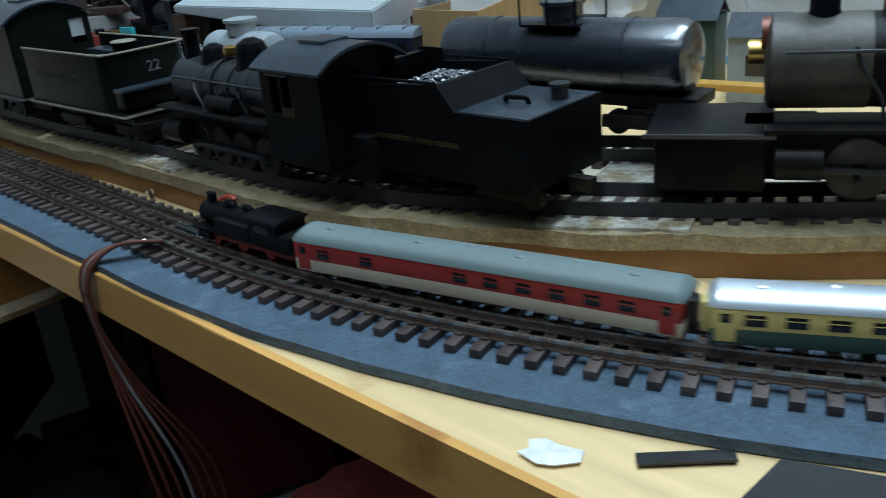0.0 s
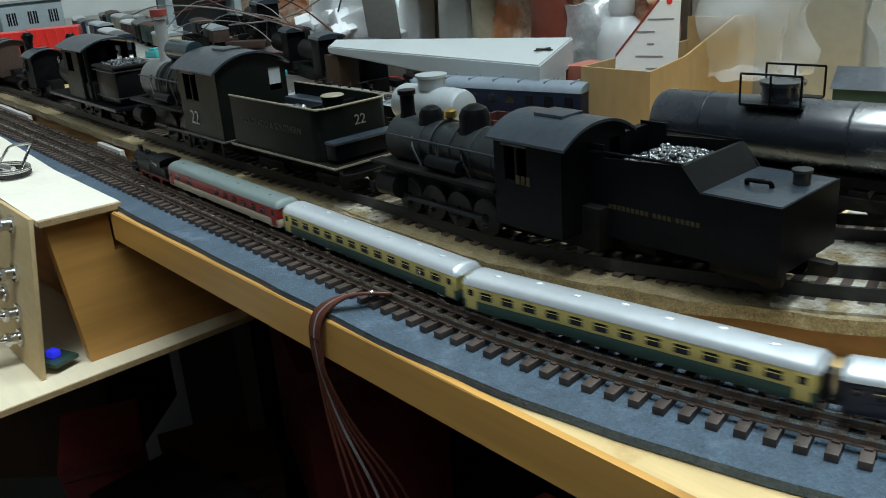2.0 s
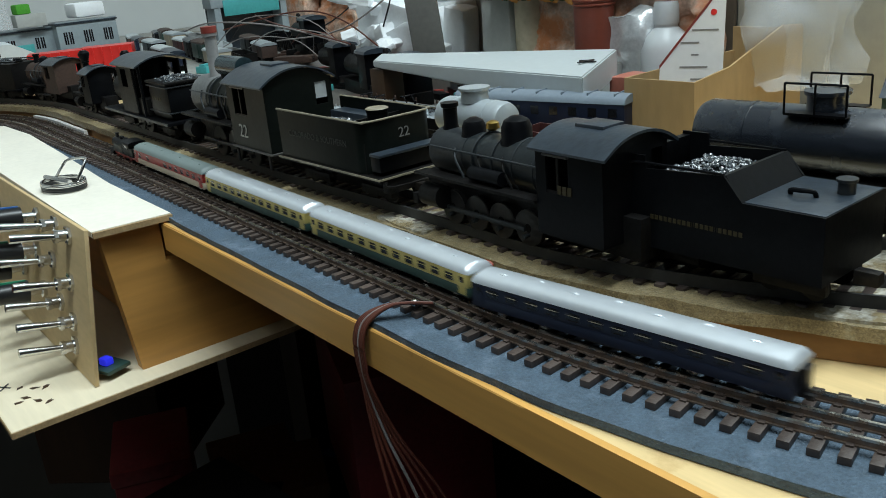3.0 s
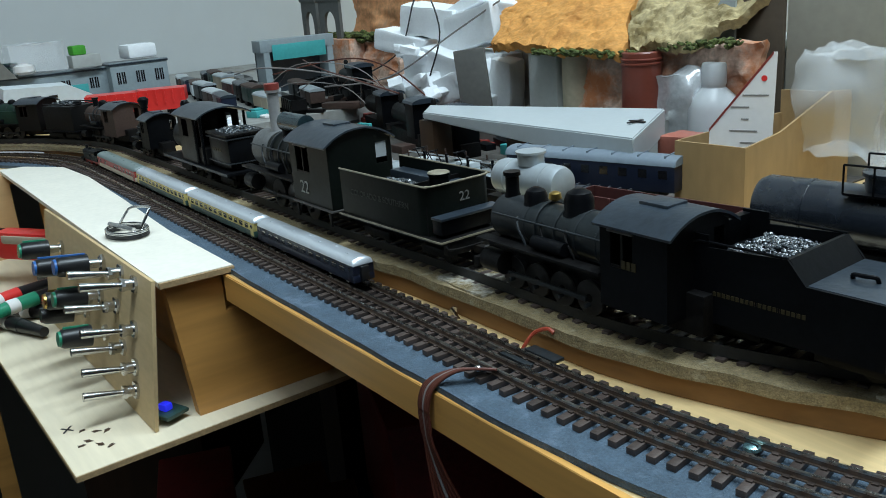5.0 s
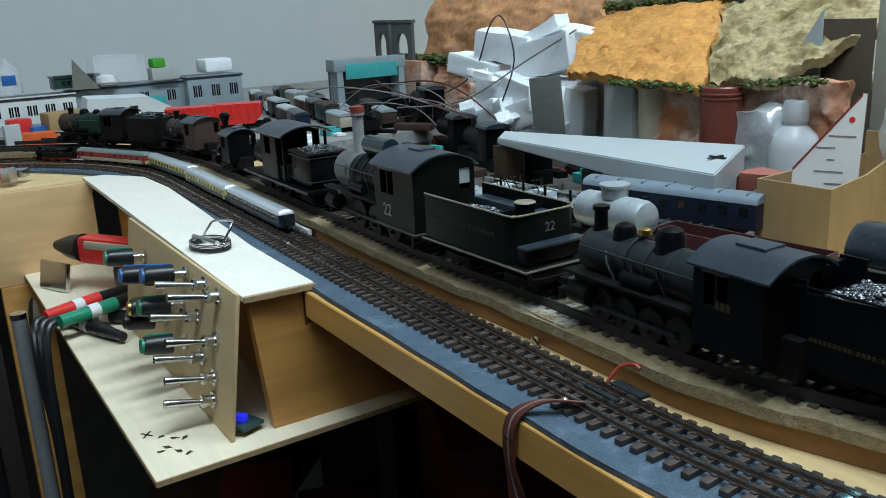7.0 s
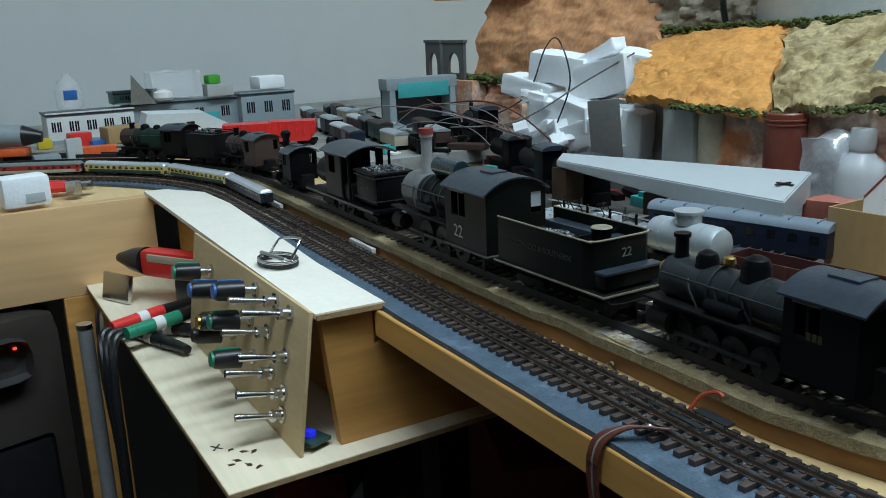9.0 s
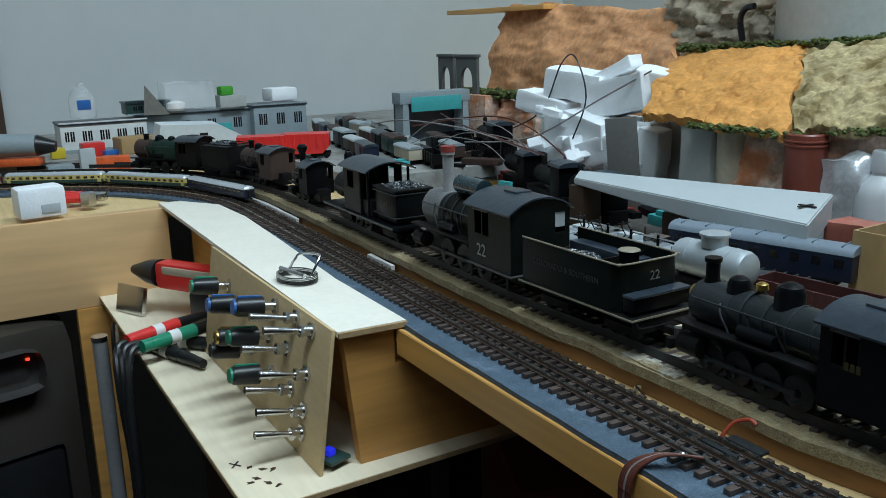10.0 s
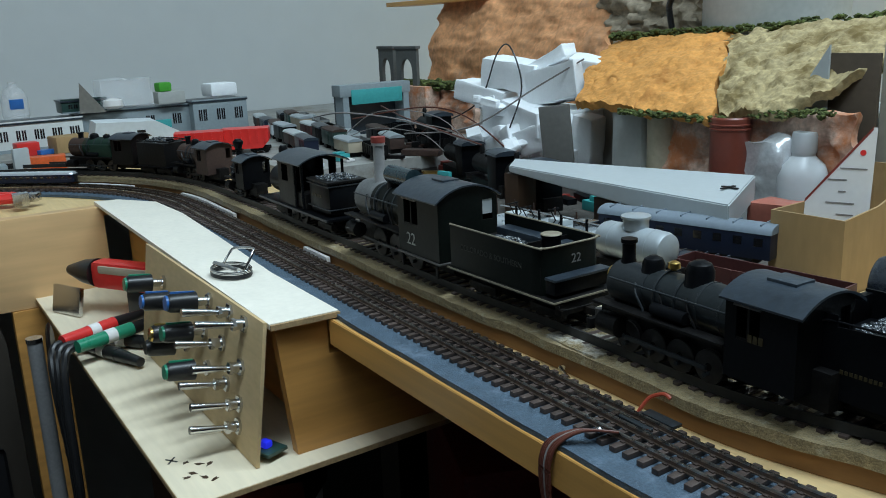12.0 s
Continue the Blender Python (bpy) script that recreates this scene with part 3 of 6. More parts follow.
lid = thing("box_lid", 0, 0, 0, label="whitish plywood lid strip lying beside the track", category="lid")
part("sheet", bm, M_PLYWHITE, lid)
part("end_edge", extrude(B(), [(-203.0, -60), (-201, -21), (-202.6, -21), (-204.6, -60)], 1.4, 4.3, "Z"), M_PLYEDGE, lid, "bare dark plywood edge")
lid_box = thing("side_box", 0, 0, 0, label="open pine box under the plywood lid", category="box", kind="")
part("end_board", extrude(B(), [(-57, 1.0), (-27, 1.0), (-27, -20), (56, -20), (56, -73.4), (-50, -73.4)], -213, -206), M_PINE_Y, lid_box, "slanted pine end board")
part("inner_board", box(B(), -629, -213.5, -30, -26.5, -72, 1.0, 0.3), M_PINE, lid_box)
bm = B()
extrude(bm, [(-190, -118), (-410, -118), (-640, -118), (-640, 60), (-194, 60)], -77, -73.5, "Z")
shelf = thing("plywood_shelf", 0, 0, 0, label="pale plywood shelf with burn marks under the control panel", category="shelf")
part("board", bm, M_PLY, shelf)
part("end_edge", extrude(B(), [(-189.6, -118), (-193.6, 60), (-194, 60), (-190, -118)], -76.8, -73.9, "Z"), M_PLYEDGE, shelf, "bare dark plywood edge")
part("front_edge", box(B(), -640, -190, -118.4, -118, -76.8, -73.9), M_PLYEDGE, shelf, "bare dark plywood edge")
panel = thing("control_panel", -205, -75, -73, rx=-8.5, label="thin hardboard control panel fitted with toggle switches and knobs", category="panel")
part("board", box(B(), -225, 0, 0, 2.2, 0, 80, 0.3), M_PANEL, panel)


def toggle(x, z, length=19):
    bm = B()
    cyl(bm, (x, 0, z), (x, -7, z), 3.0, n=16)
    cyl(bm, (x, 0, z), (x, -1.6, z), 5.0, n=6)
    cyl(bm, (x, -5.6, z), (x, -7.6, z), 3.6, n=6)
    base = part("toggle_bush", bm, M_STEEL, panel)
    bm = B()
    cyl(bm, (x, -7, z), (x - 0.5, -7 - length, z + 1.0), 1.5, 2.3, n=14)
    lathe(bm, [(2.3, -8.5 - length), (2.3, -7 - length)], 14, (x - 0.5, 0, z + 1.0), "Y")
    part("toggle_lever", bm, M_STEEL, base)


def turned(profile, x, z, n=20):
    bm = B()
    lathe(bm, profile, n, (x, 0, z), "Y")
    for v in bm.verts:
        v.co.y = -v.co.y
    return bm


def knob(x, z, cap_mat):
    sh = part("knob_shaft", turned([(2.6, 0), (2.6, 9)], x, z), M_STEEL, panel)
    part("knob_nut", turned([(5.0, 0), (5.0, 2)], x, z, 6), M_STEEL, sh)
    part("knob", turned([(6.2, 9), (5.6, 24), (4.8, 25.5)], x, z), M_BLKPLASTIC, sh)
    part("knob_cap", turned([(4.6, 25.5), (4.2, 26.8)], x, z), cap_mat, sh, "coloured knob cap")
    part("knob_pointer", box(B(), x - 0.7, x + 0.7, -24, -10, z + 5.4, z + 6.6), cap_mat, sh)


for x, z in ((-25, 73), (-27, 48), (-48, 32), (-27, 27), (-48, 74), (-58, 53), (-27, 14)):
    toggle(x, z)
for x, z, m_ in ((-134, 60, M_BLUEPLASTIC), (-121, 34, M_BLKPLASTIC), (-88, 52, M_GREENPLASTIC), (-80, 31, M_GREENPLASTIC), (-82, 72, M_BLUEPLASTIC), (-176, 62, M_GREENPLASTIC), (-112, 45, M_BRASS)):
    knob(x, z, m_)
led = solid("circuit_board", box(B(), -9, 9, -7, 7, 0, 2, 0.2), M_DKGREEN, -216, -64, -70, 20, label="small circuit board with a blue light behind the panel", category="circuit board")
part("blue_lamp", box(B(), -3, 3, -3, 2, 2, 6, 1), mat("blue_glow", (0.02, 0.03, 0.8), 0.4, emit=0.6, bump=0.0), led, "glowing blue lamp")

# ---- standing engines ----


def place(s, label, name, group="standing engines", off=0.0, cat="locomotive", turn=0.0):
    x, y, h = loco_line(s)
    a = math.radians(h)
    return thing(name, x - math.sin(a) * off, y + math.cos(a) * off, 18.0, h + turn, label, cat, group)


def wheelset(parent, xs, r, y=8.6, material=None, w=2.2):
    """Spoked driving wheels with worn bright tyres, a pair at each place."""
    for x in xs:
        for sd in (-1, 1):
            bm = B()
            lathe(bm, [(r * 0.82, -w / 2), (r, -w / 2), (r, w / 2), (r * 0.82, w / 2), (r * 0.82, -w / 2)], 24, (x, sd * y, r), "Y")
            cyl(bm, (x, sd * y - w * 0.55, r), (x, sd * y + w * 0.55, r), r * 0.24, n=14)
            for k in range(10):
                a = k * math.tau / 10
                cyl(bm, (x + math.cos(a) * r * 0.2, sd * y, r + math.sin(a) * r * 0.2), (x + math.cos(a) * r * 0.86, sd * y, r + math.sin(a) * r * 0.86), r * 0.065, n=6)
            wh = part("wheel", bm, material or M_GRIME, parent)
            bm = B()
            lathe(bm, [(r * 1.01, -0.1), (r * 1.01, 0.5), (r * 0.9, 0.5), (r * 0.9, -0.1), (r * 1.01, -0.1)], 24, (x, sd * (y + w / 2), r), "Y")
            part("tyre", bm, M_TYRE, wh)
            part("crank_pin", cyl(B(), (x, sd * (y + w / 2), r * 0.62), (x, sd * (y + w / 2 + 2.4), r * 0.62), r * 0.13, n=10), M_SMOKEBOX, wh)


def rounded_rim(parent, pts, z, r, material):
    bm = B()
    sweep(bm, [(x, y, z) for x, y in pts], r, 8)
    part("rim", bm, material, parent)


def coal_heap(parent, x0, x1, y0, y1, z, n, size, hump=3.0):
    bm = B()
    rnd = random.Random(int(x0 * 7 + n))
    for _ in range(n):
        u, v = rnd.random(), rnd.random()
        x, y = x0 + (x1 - x0) * u, y0 + (y1 - y0) * v
        zz = z + hump * math.sin(math.pi * u) * math.sin(math.pi * v) + rnd.uniform(-0.6, 0.6)
        g = bmesh.ops.create_icosphere(bm, subdivisions=1, radius=size * rnd.uniform(0.6, 1.2))
        for vv in g["verts"]:
            vv.co = Vector((x, y, zz)) + Vector((vv.co.x * rnd.uniform(0.7, 1.4), vv.co.y * rnd.uniform(0.7, 1.4), vv.co.z * rnd.uniform(0.6, 1.1)))
    ob = part("coal", bm, M_COAL, parent, "glossy lumps of coal", smooth=5)
    ob["kind"] = "stuff"


def pierced(bm, xs, y0, y1, zs):
    """An upright sheet with one rectangular opening; xs and zs: outer edge, opening, outer edge."""
    g = [[[bm.verts.new((x, y, z)) for z in zs] for x in xs] for y in (y0, y1)]
    for i in range(3):
        for k in range(3):
            if (i, k) != (1, 1):
                for f in g:
                    bm.faces.new((f[i][k], f[i + 1][k], f[i + 1][k + 1], f[i][k + 1]))
    f, h = g
    for i in range(3):
        bm.faces.new((f[i][0], f[i + 1][0], h[i + 1][0], h[i][0]))
        bm.faces.new((f[i][3], f[i + 1][3], h[i + 1][3], h[i][3]))
        bm.faces.new((f[0][i], f[0][i + 1], h[0][i + 1], h[0][i]))
        bm.faces.new((f[3][i], f[3][i + 1], h[3][i + 1], h[3][i]))
    for p, q in (((1, 1), (2, 1)), ((2, 1), (2, 2)), ((2, 2), (1, 2)), ((1, 2), (1, 1))):
        bm.faces.new((f[p[0]][p[1]], f[q[0]][q[1]], h[q[0]][q[1]], h[p[0]][p[1]]))
    return bm


def cab(parent, x0, x1, w, z0, eave, crown, roof_mat, body_mat, over=3.0, pane=False):
    """A cab with a curved roof, side windows and an open back."""
    t = 1.0
    c = new("cab")
    c.parent = parent
    for sd in (-1, 1):
        bm = B()
        y0, y1 = (sd * w, sd * (w - t)) if sd < 0 else (sd * (w - t), sd * w)
        wz0, wz1, wx0, wx1 = z0 + (eave - z0) * 0.50, eave - 2.6, x0 + (x1 - x0) * 0.16, x0 + (x1 - x0) * 0.50
        pierced(bm, (x0, wx0, wx1, x1), y0, y1, (z0, wz0, wz1, eave))
        part("cab_side", bm, body_mat, c)
        bm = B()
        box(bm, (wx0 + wx1) / 2 - 0.5, (wx0 + wx1) / 2 + 0.5, y0 + 0.2, y1 - 0.2, wz0, wz1)
        box(bm, wx0, wx1, y0 + 0.2, y1 - 0.2, wz0, wz0 + 0.8)
        part("window_frame", bm, M_GRIME, c)
        part("window_hood", box(B(), wx0 - 0.6, wx1 + 0.6, sd * (w + 0.5) - 0.5, sd * (w + 0.5) + 0.5, wz1 + 0.2, wz1 + 0.9), M_TYRE, c)
    arc = [(w * (1 - i / 5), eave + (crown - eave) * (1 - (1 - i / 5) ** 2)) for i in range(11)]
    for xa in (x0, x1 - t):
        bm = B()
        if xa == x0:
            extrude(bm, [(-w + 0.6, z0), (w - 0.6, z0)] + [(y * 0.97, z - 0.2) for y, z in arc], xa, xa + t)
        else:
            extrude(bm, [(y * 0.97, z - 0.2) for y, z in arc] + [(-w * 0.97, eave - 2), (w * 0.97, eave - 2)], xa, xa + t)
            box(bm, xa, xa + t, -w + 0.6, w * 0.5, z0, eave - 2)
            box(bm, xa, xa + t, w * 0.5, w - 0.6, z0, eave - 13)
            box(bm, xa, xa + t, w * 0.85, w - 0.6, eave - 13, eave - 2)
            if pane:
                part("cab_pane", box(B(), xa + 0.2, xa + 0.6, w * 0.5, w * 0.85, eave - 10, eave - 2), M_GREYPLASTIC, c, "pale cab window pane")
        part("cab_front" if xa == x0 else "cab_back_arch", bm, body_mat, c)
    bm = B()
    up = [((w + 2.2) * (1 - i / 7), eave - 0.2 + (crown - eave + 0.9) * (1 - abs(1 - i / 7) ** 2.2)) for i in range(15)]
    extrude(bm, up + [(y * 0.985, z - 0.9) for y, z in up[::-1]], x0 - 1.5, x1 + over)
    part("cab_roof", bm, roof_mat, c, smooth=40)
    part("roof_hatch", box(B(), (x0 + x1) / 2 - 6, (x0 + x1) / 2 + 6, -5, 5, crown - 0.4, crown + 1.4, 0.3), roof_mat, c)
    part("cab_floor", box(B(), x0, x1, -w + 1, w - 1, z0, z0 + 1), M_GRIME, c)
    return c


def writing_bars(parent, x0, z, widths, gap, h, y, material, depth=0.15):
    x = x0
    for w in widths:
        part("lettering", box(B(), x, x + w, y - depth, y + depth, z, z + h), material, parent)
        x += w + gap


def text_on(parent, text, x, y, z, size, material, rz=0.0, name="number"):
    cu = bpy.data.curves.new(name, "FONT")
    cu.body, cu.size, cu.extrude = text, size * MM, 0.00008
    tmp = new("tmp_text", cu)
    me = bpy.data.meshes.new_from_object(tmp)
    bpy.data.objects.remove(tmp)
    bpy.data.curves.remove(cu)
    me.materials.clear()
    me.materials.append(material)
    ob = new(name, me)
    ob.parent = parent
    ob.matrix_basis = pose(x * MM, y * MM, z * MM, 90, 0, rz)
    return ob


def engine_front(e, x_cab, length, r, zc, body_mat, sb_mat, chimneys, wheel_r, wheel_xs, plate_z, cap_red=False):
    """Boiler, smokebox, domes, running boards, cylinders and wheels of a steam engine, its nose towards -x."""
    xn = x_cab - length
    bm = B()
    lathe(bm, [(r, x_cab), (r * 0.98, x_cab - length * 0.35), (r * 0.9, xn + length * 0.3)], 28, (0, 0, zc), "X")
    boiler = part("boiler", bm, body_mat, e)
    for k in range(4):
        x = x_cab - length * (0.12 + 0.16 * k)
        bm = B()
        lathe(bm, [(r * 1.005, x - 0.5), (r * 1.015, x - 0.4), (r * 1.015, x + 0.4), (r * 1.005, x + 0.5)], 28, (0, 0, zc), "X")
        part("boiler_band", bm, M_SMOKEBOX, boiler)
    bm = B()
    lathe(bm, [(r * 0.92, xn + length * 0.3), (r * 0.92, xn), (r * 0.8, xn - 0.8), (r * 0.3, xn - 1.6)], 28, (0, 0, zc), "X")
    part("smokebox", bm, sb_mat, e, "grey smokebox")
    for kind, x, rr, h in chimneys:
        bm = B()
        z0 = zc + r * 0.75
        if kind == "stack":
            lathe(bm, [(rr * 1.3, z0), (rr, z0 + 3), (rr, h - 2), (rr * 1.25, h - 1.6), (rr * 1.25, h)], 18, (x, 0, 0))
        elif kind == "dome":
            lathe(bm, [(rr * 1.15, z0), (rr, z0 + 1.5), (rr, h - rr * 0.7), (rr * 0.8, h - rr * 0.25), (rr * 0.35, h)], 20, (x, 0, 0))
        else:
            lathe(bm, [(rr * 0.5, z0 + 3), (rr, z0 + 4), (rr * 0.9, z0 + 6), (rr * 0.4, h)], 14, (x, 0, 0))
        p = part({"stack": "smokestack", "dome": "dome", "bell": "bell"}[kind], bm, M_BRASS if kind == "bell" else (M_BLACK if not (cap_red and kind == "stack") else M_POST), e)
        if kind == "stack" and cap_red:
            bm = B()
            lathe(bm, [(rr * 1.3, h), (rr * 1.3, h + 3.5)], 18, (x, 0, 0))
            part("chimney_cap", bm, M_DKRED, p, "dull red cap")
    for sd in (-1, 1):
        part("running_board", box(B(), xn - 1, x_cab, sd * (r + 3.5) - 3, sd * (r + 3.5) + 3, plate_z, plate_z + 1.1, 0.2), M_GRIME, e)
        bm = B()
        cyl(bm, (xn + 2, sd * (r + 3), plate_z - 8), (xn + 13, sd * (r + 3), plate_z - 8), 4.6, n=18)
        part("cylinder", bm, M_GRIME, e)
        bm = B()
        cyl(bm, (x_cab - length * 0.55, sd * (r + 2.5), plate_z + 4.2), (x_cab - length * 0.3, sd * (r + 2.5), plate_z + 4.2), 2.6, n=14)
        part("air_tank", bm, M_BLACK, e)
        bm = B()
        cyl(bm, (x_cab, sd * (r + 0.6), zc + r * 0.35), (xn + 3, sd * (r + 0.2), zc + r * 0.35), 0.45, n=8)
        part("handrail", bm, M_SMOKEBOX, e)
        bm = B()
        box(bm, min(wheel_xs), max(wheel_xs), sd * 11.2 - 0.6, sd * 11.2 + 0.6, wheel_r - 0.9, wheel_r + 0.9, 0.2)
        box(bm, xn + 10, min(wheel_xs), sd * 11.6 - 0.5, sd * 11.6 + 0.5, wheel_r - 0.4, wheel_r + 1.2, 0.2)
        part("side_rod", bm, M_SMOKEBOX, e)
        for k in range(3):
            x = xn + length * (0.25 + 0.2 * k)
            bm = B()
            sweep(bm, [(x, sd * r * 0.9, zc + r * 0.4), (x + 2, sd * (r + 0.8), zc), (x + 6, sd * (r + 1.2), zc - r * 0.5), (x + 7, sd * (r + 1.5), plate_z)], 0.5, 6)
            part("pipe", bm, M_GRIME if k else M_SMOKEBOX, e)
    part("frame", box(B(), xn - 6, x_cab + 36, -6, 6, 4, plate_z - 1, 0.4), M_GRIME, e)
    part("pilot_beam", box(B(), xn - 8, xn - 5, -13, 13, 5, 9.5, 0.3), M_GRIME, e)
    bm = B()
    cyl(bm, (xn - 5.5, 0, zc + r * 0.2), (xn + 1, 0, zc + r * 0.2), 3.2, n=16)
    part("headlamp", bm, M_BRASS, e)
    part("coupler", box(B(), xn - 13, xn - 8, -1.6, 1.6, 5.5, 8.5, 0.4), M_GRIME, e)
    wheelset(e, wheel_xs, wheel_r)
    return e


def trucks(parent, xs, r=4.4):
    for x in xs:
        bm = B()
        box(bm, x - 11, x + 11, -10.5, -8.5, 2.5, 6.5, 0.4)
        box(bm, x - 11, x + 11, 8.5, 10.5, 2.5, 6.5, 0.4)
        box(bm, x - 3, x + 3, -9, 9, 3, 8.5, 0.4)
        tr = part("truck", bm, M_GRIME, parent)
        for dx in (-6.5, 6.5):
            for sd in (-1, 1):
                bm = B()
                cyl(bm, (x + dx, sd * 7.4 - 0.9, r), (x + dx, sd * 7.4 + 0.9, r), r, n=18)
                part("wheel", bm, M_GRIME, tr)


# engine with the number 22 on its cab, then its tender
e22 = place(-225, "black steam engine with grey smokebox and white cab number", "steam_engine")
engine_front(e22, 20, 68, 12.5, 31, M_GREENBLACK, mat("pale_smokebox", (0.16, 0.165, 0.165), 0.5, metal=0.2, vary=0.3, scale=90), [("stack", -34, 3.4, 66), ("dome", -12, 6.2, 53), ("bell", 0, 3, 52), ("dome", 9, 5, 52)], 8.2, [-20, 0, 22], 22, cap_red=True)
bm = B()
cyl(bm, (-12, -4, 50), (14, -4, 50), 5.4, n=22)
part("air_reservoir", bm, M_RESERVOIR, e22, "teal-black cylinder across the boiler top")
cab(e22, 20, 62, 18.6, 13, 45.5, 52.0, M_SHEENBLK, M_GREENBLACK, over=1.5, pane=True)
text_on(e22, "22", 29, -18.9, 18.5, 9.5, M_LETTER)
part("cab_step", box(B(), 20, 64, -20.0, 20.0, 12.4, 13.2, 0.2), M_TYRE, e22, "pale worn step edge")
for x_ in (24, 60):
    part("step_hanger", box(B(), x_ - 1, x_ + 1, -19.5, -18.5, 5, 12.4, 0.2), M_GRIME, e22)

t22 = place(-113, "black tender with white number and pale worn rim", "tender", cat="tender", turn=2.0)
M_RIM = mat("worn_rim", (0.24, 0.21, 0.15), 0.45, vary=0.35, scale=90)
bm = B()
rim_plan = [(-42, -18), (22, -18.2), (27, -16.8), (29, -13.5), (29.2, 0), (29, 13.5), (27, 16.8), (22, 18.2), (-42, 18)]
extrude(bm, rim_plan + [(x - (0.9 if x > 24 else 0.0), y * 0.955) for x, y in rim_plan[::-1]], 13, 36, "Z")
part("tank_sides", bm, M_GREENBLACK, t22, smooth=50)
part("tank_top", box(B(), -41, 27, -17, 17, 14, 27, 0.3), M_GRIME, t22)
part("coal_board", box(B(), 6, 7, -17, 17, 27, 33), M_GRIME, t22)
part("side_bunker", box(B(), -38, 12, 8.5, 17, 27, 31, 0.4), M_SHEENBLK, t22)
rounded_rim(t22, rim_plan, 36, 0.5, M_RIM)
part("filler_hatch", lathe(B(), [(4.6, 27), (4.6, 37), (4.9, 37.2), (4.9, 38.4)], 18, (17, -2, 0)), M_BLACK, t22)
part("hatch_rim", lathe(B(), [(4.9, 38.2), (5.1, 38.4), (4.6, 38.8)], 18, (17, -2, 0)), M_RIM, t22)
coal_heap(t22, -34, 5, -13, 7, 26.5, 230, 1.3, 4)
part("deck", box(B(), -44, 38, -19, 19, 12.2, 14, 0.3), M_GRIME, t22)
part("rear_tool_box", box(B(), 29.4, 36.0, -16.5, 16.5, 15.5, 22, 0.5), M_BLACK, t22)
# The lid's bluish black paints the lit top of the dark box.
part("tool_box_lid", box(B(), 29.4, 36.8, -17, 17, 22, 23.2, 0.3), M_SHEENBLK, t22)
part("deck_rail", box(B(), -44, 38, -19.5, -18.9, 13.0, 13.8), M_RIM, t22, "pale worn edge strip")
part("deck_rail", box(B(), 38, 38.5, -19.4, 19, 13.0, 13.8), M_RIM, t22, "pale worn edge strip")
part("rear_handrail", sweep(B(), [(38.6, -17, 12), (39.6, -15, 10), (39.6, 0, 9.4), (39.6, 15, 10), (38.6, 17, 12)], 0.4, 8), M_GRIME, t22)
part("rear_beam", box(B(), 34, 38, -15, 15, 6.5, 12.2, 0.4), M_GRIME, t22)
text_on(t22, "22", 29.5, -1, 27, 6.0, mat("dull_lettering", (0.16, 0.16, 0.15), 0.6, bump=0.0), 90)
text_on(t22, "COLORADO & SOUTHERN", -33, -18.35, 24.5, 4.0, mat("faded_lettering", (0.026, 0.028, 0.024), 0.6, bump=0.0), name="faded_lettering")
trucks(t22, (-26, 22))
part("coupler", box(B(), 38, 46, -1.8, 1.8, 5.5, 9, 0.5), M_GRIME, t22)
part("coupler_knuckle", cyl(B(), (46.5, 0, 4.6), (46.5, 0, 9.6), 2.0, n=14), M_TYRE, t22)

# the second engine and its tender
e2 = place(-13, "black consolidation steam engine with gold cab number", "steam_engine")
engine_front(e2, 27, 67, 9.7, 26, M_BOILER, M_SMOKEBOX, [("stack", -36, 2.8, 44.5), ("dome", -22, 4.6, 40), ("bell", -11, 2.6, 40), ("dome", 2, 5.6, 43)], 6.6, [-26, -12, 2, 16], 19)
cab(e2, 27, 56, 15.0, 9, 38.5, 43.5, M_SHEENBLK, M_BLACK)
writing_bars(e2, 37, 24, (1.6, 1.6, 1.6), 0.6, 2.8, -15.2, M_GOLD)

t2 = place(80, "black tender heaped with coal, its water deck sloping low behind", "tender", cat="tender", turn=-7.0)
bm = B()
extrude(bm, [(-34, 8), (-34, 37), (-24, 37), (-24, 33), (3, 34.5), (9, 27.5), (33, 27.5), (33, 8)], -17.0, -16.2, "Y")
extrude(bm, [(-34, 8), (-34, 37), (-24, 37), (-24, 33), (3, 34.5), (9, 27.5), (33, 27.5), (33, 8)], 16.2, 17.0, "Y")
box(bm, 32.2, 33, -16.2, 16.2, 8, 27.5)
part("tank_sides", bm, M_BLACK, t2)
part("tank_body", box(B(), -33, 32, -16.2, 16.2, 8, 26.8, 0.3), M_BLACK, t2)
part("slope_sheet", extrude(B(), [(2.0, 26.8), (2.0, 34.5), (3.2, 34.5), (9.2, 26.8)], -16.2, 16.2, "Y"), M_BLACK, t2)
part("front_bulkhead", box(B(), -34, -31, -16.2, 16.2, 26.8, 36, 0.3), M_BLACK, t2)
part("deck_plate", box(B(), 9, 32.5, -16.0, 16.0, 26.8, 27.7, 0.2), M_SHEENBLK, t2)
rounded_rim(t2, [(3, -16.6), (-24, -16.6), (-33, -16.6), (-33, 16.6), (-24, 16.6), (3, 16.6)], 34.7, 0.45, M_BLACK)
coal_heap(t2, -23, 1.5, -14.5, 14.5, 30, 700, 0.75, 2.5)
part("filler_cap", lathe(B(), [(2.4, 27.5), (2.4, 31), (2.9, 31.2), (2.9, 32)], 16, (27, 6, 0)), M_SMOKEBOX, t2)
bm = B()
sweep(bm, [(15, -2, 27.5), (15.5, -3, 29.1), (19, -3.6, 29.5), (22, -2.6, 29.3), (22.4, -1.8, 27.5)], 0.7, 8)
part("grab_handle", bm, M_BLACK, t2)
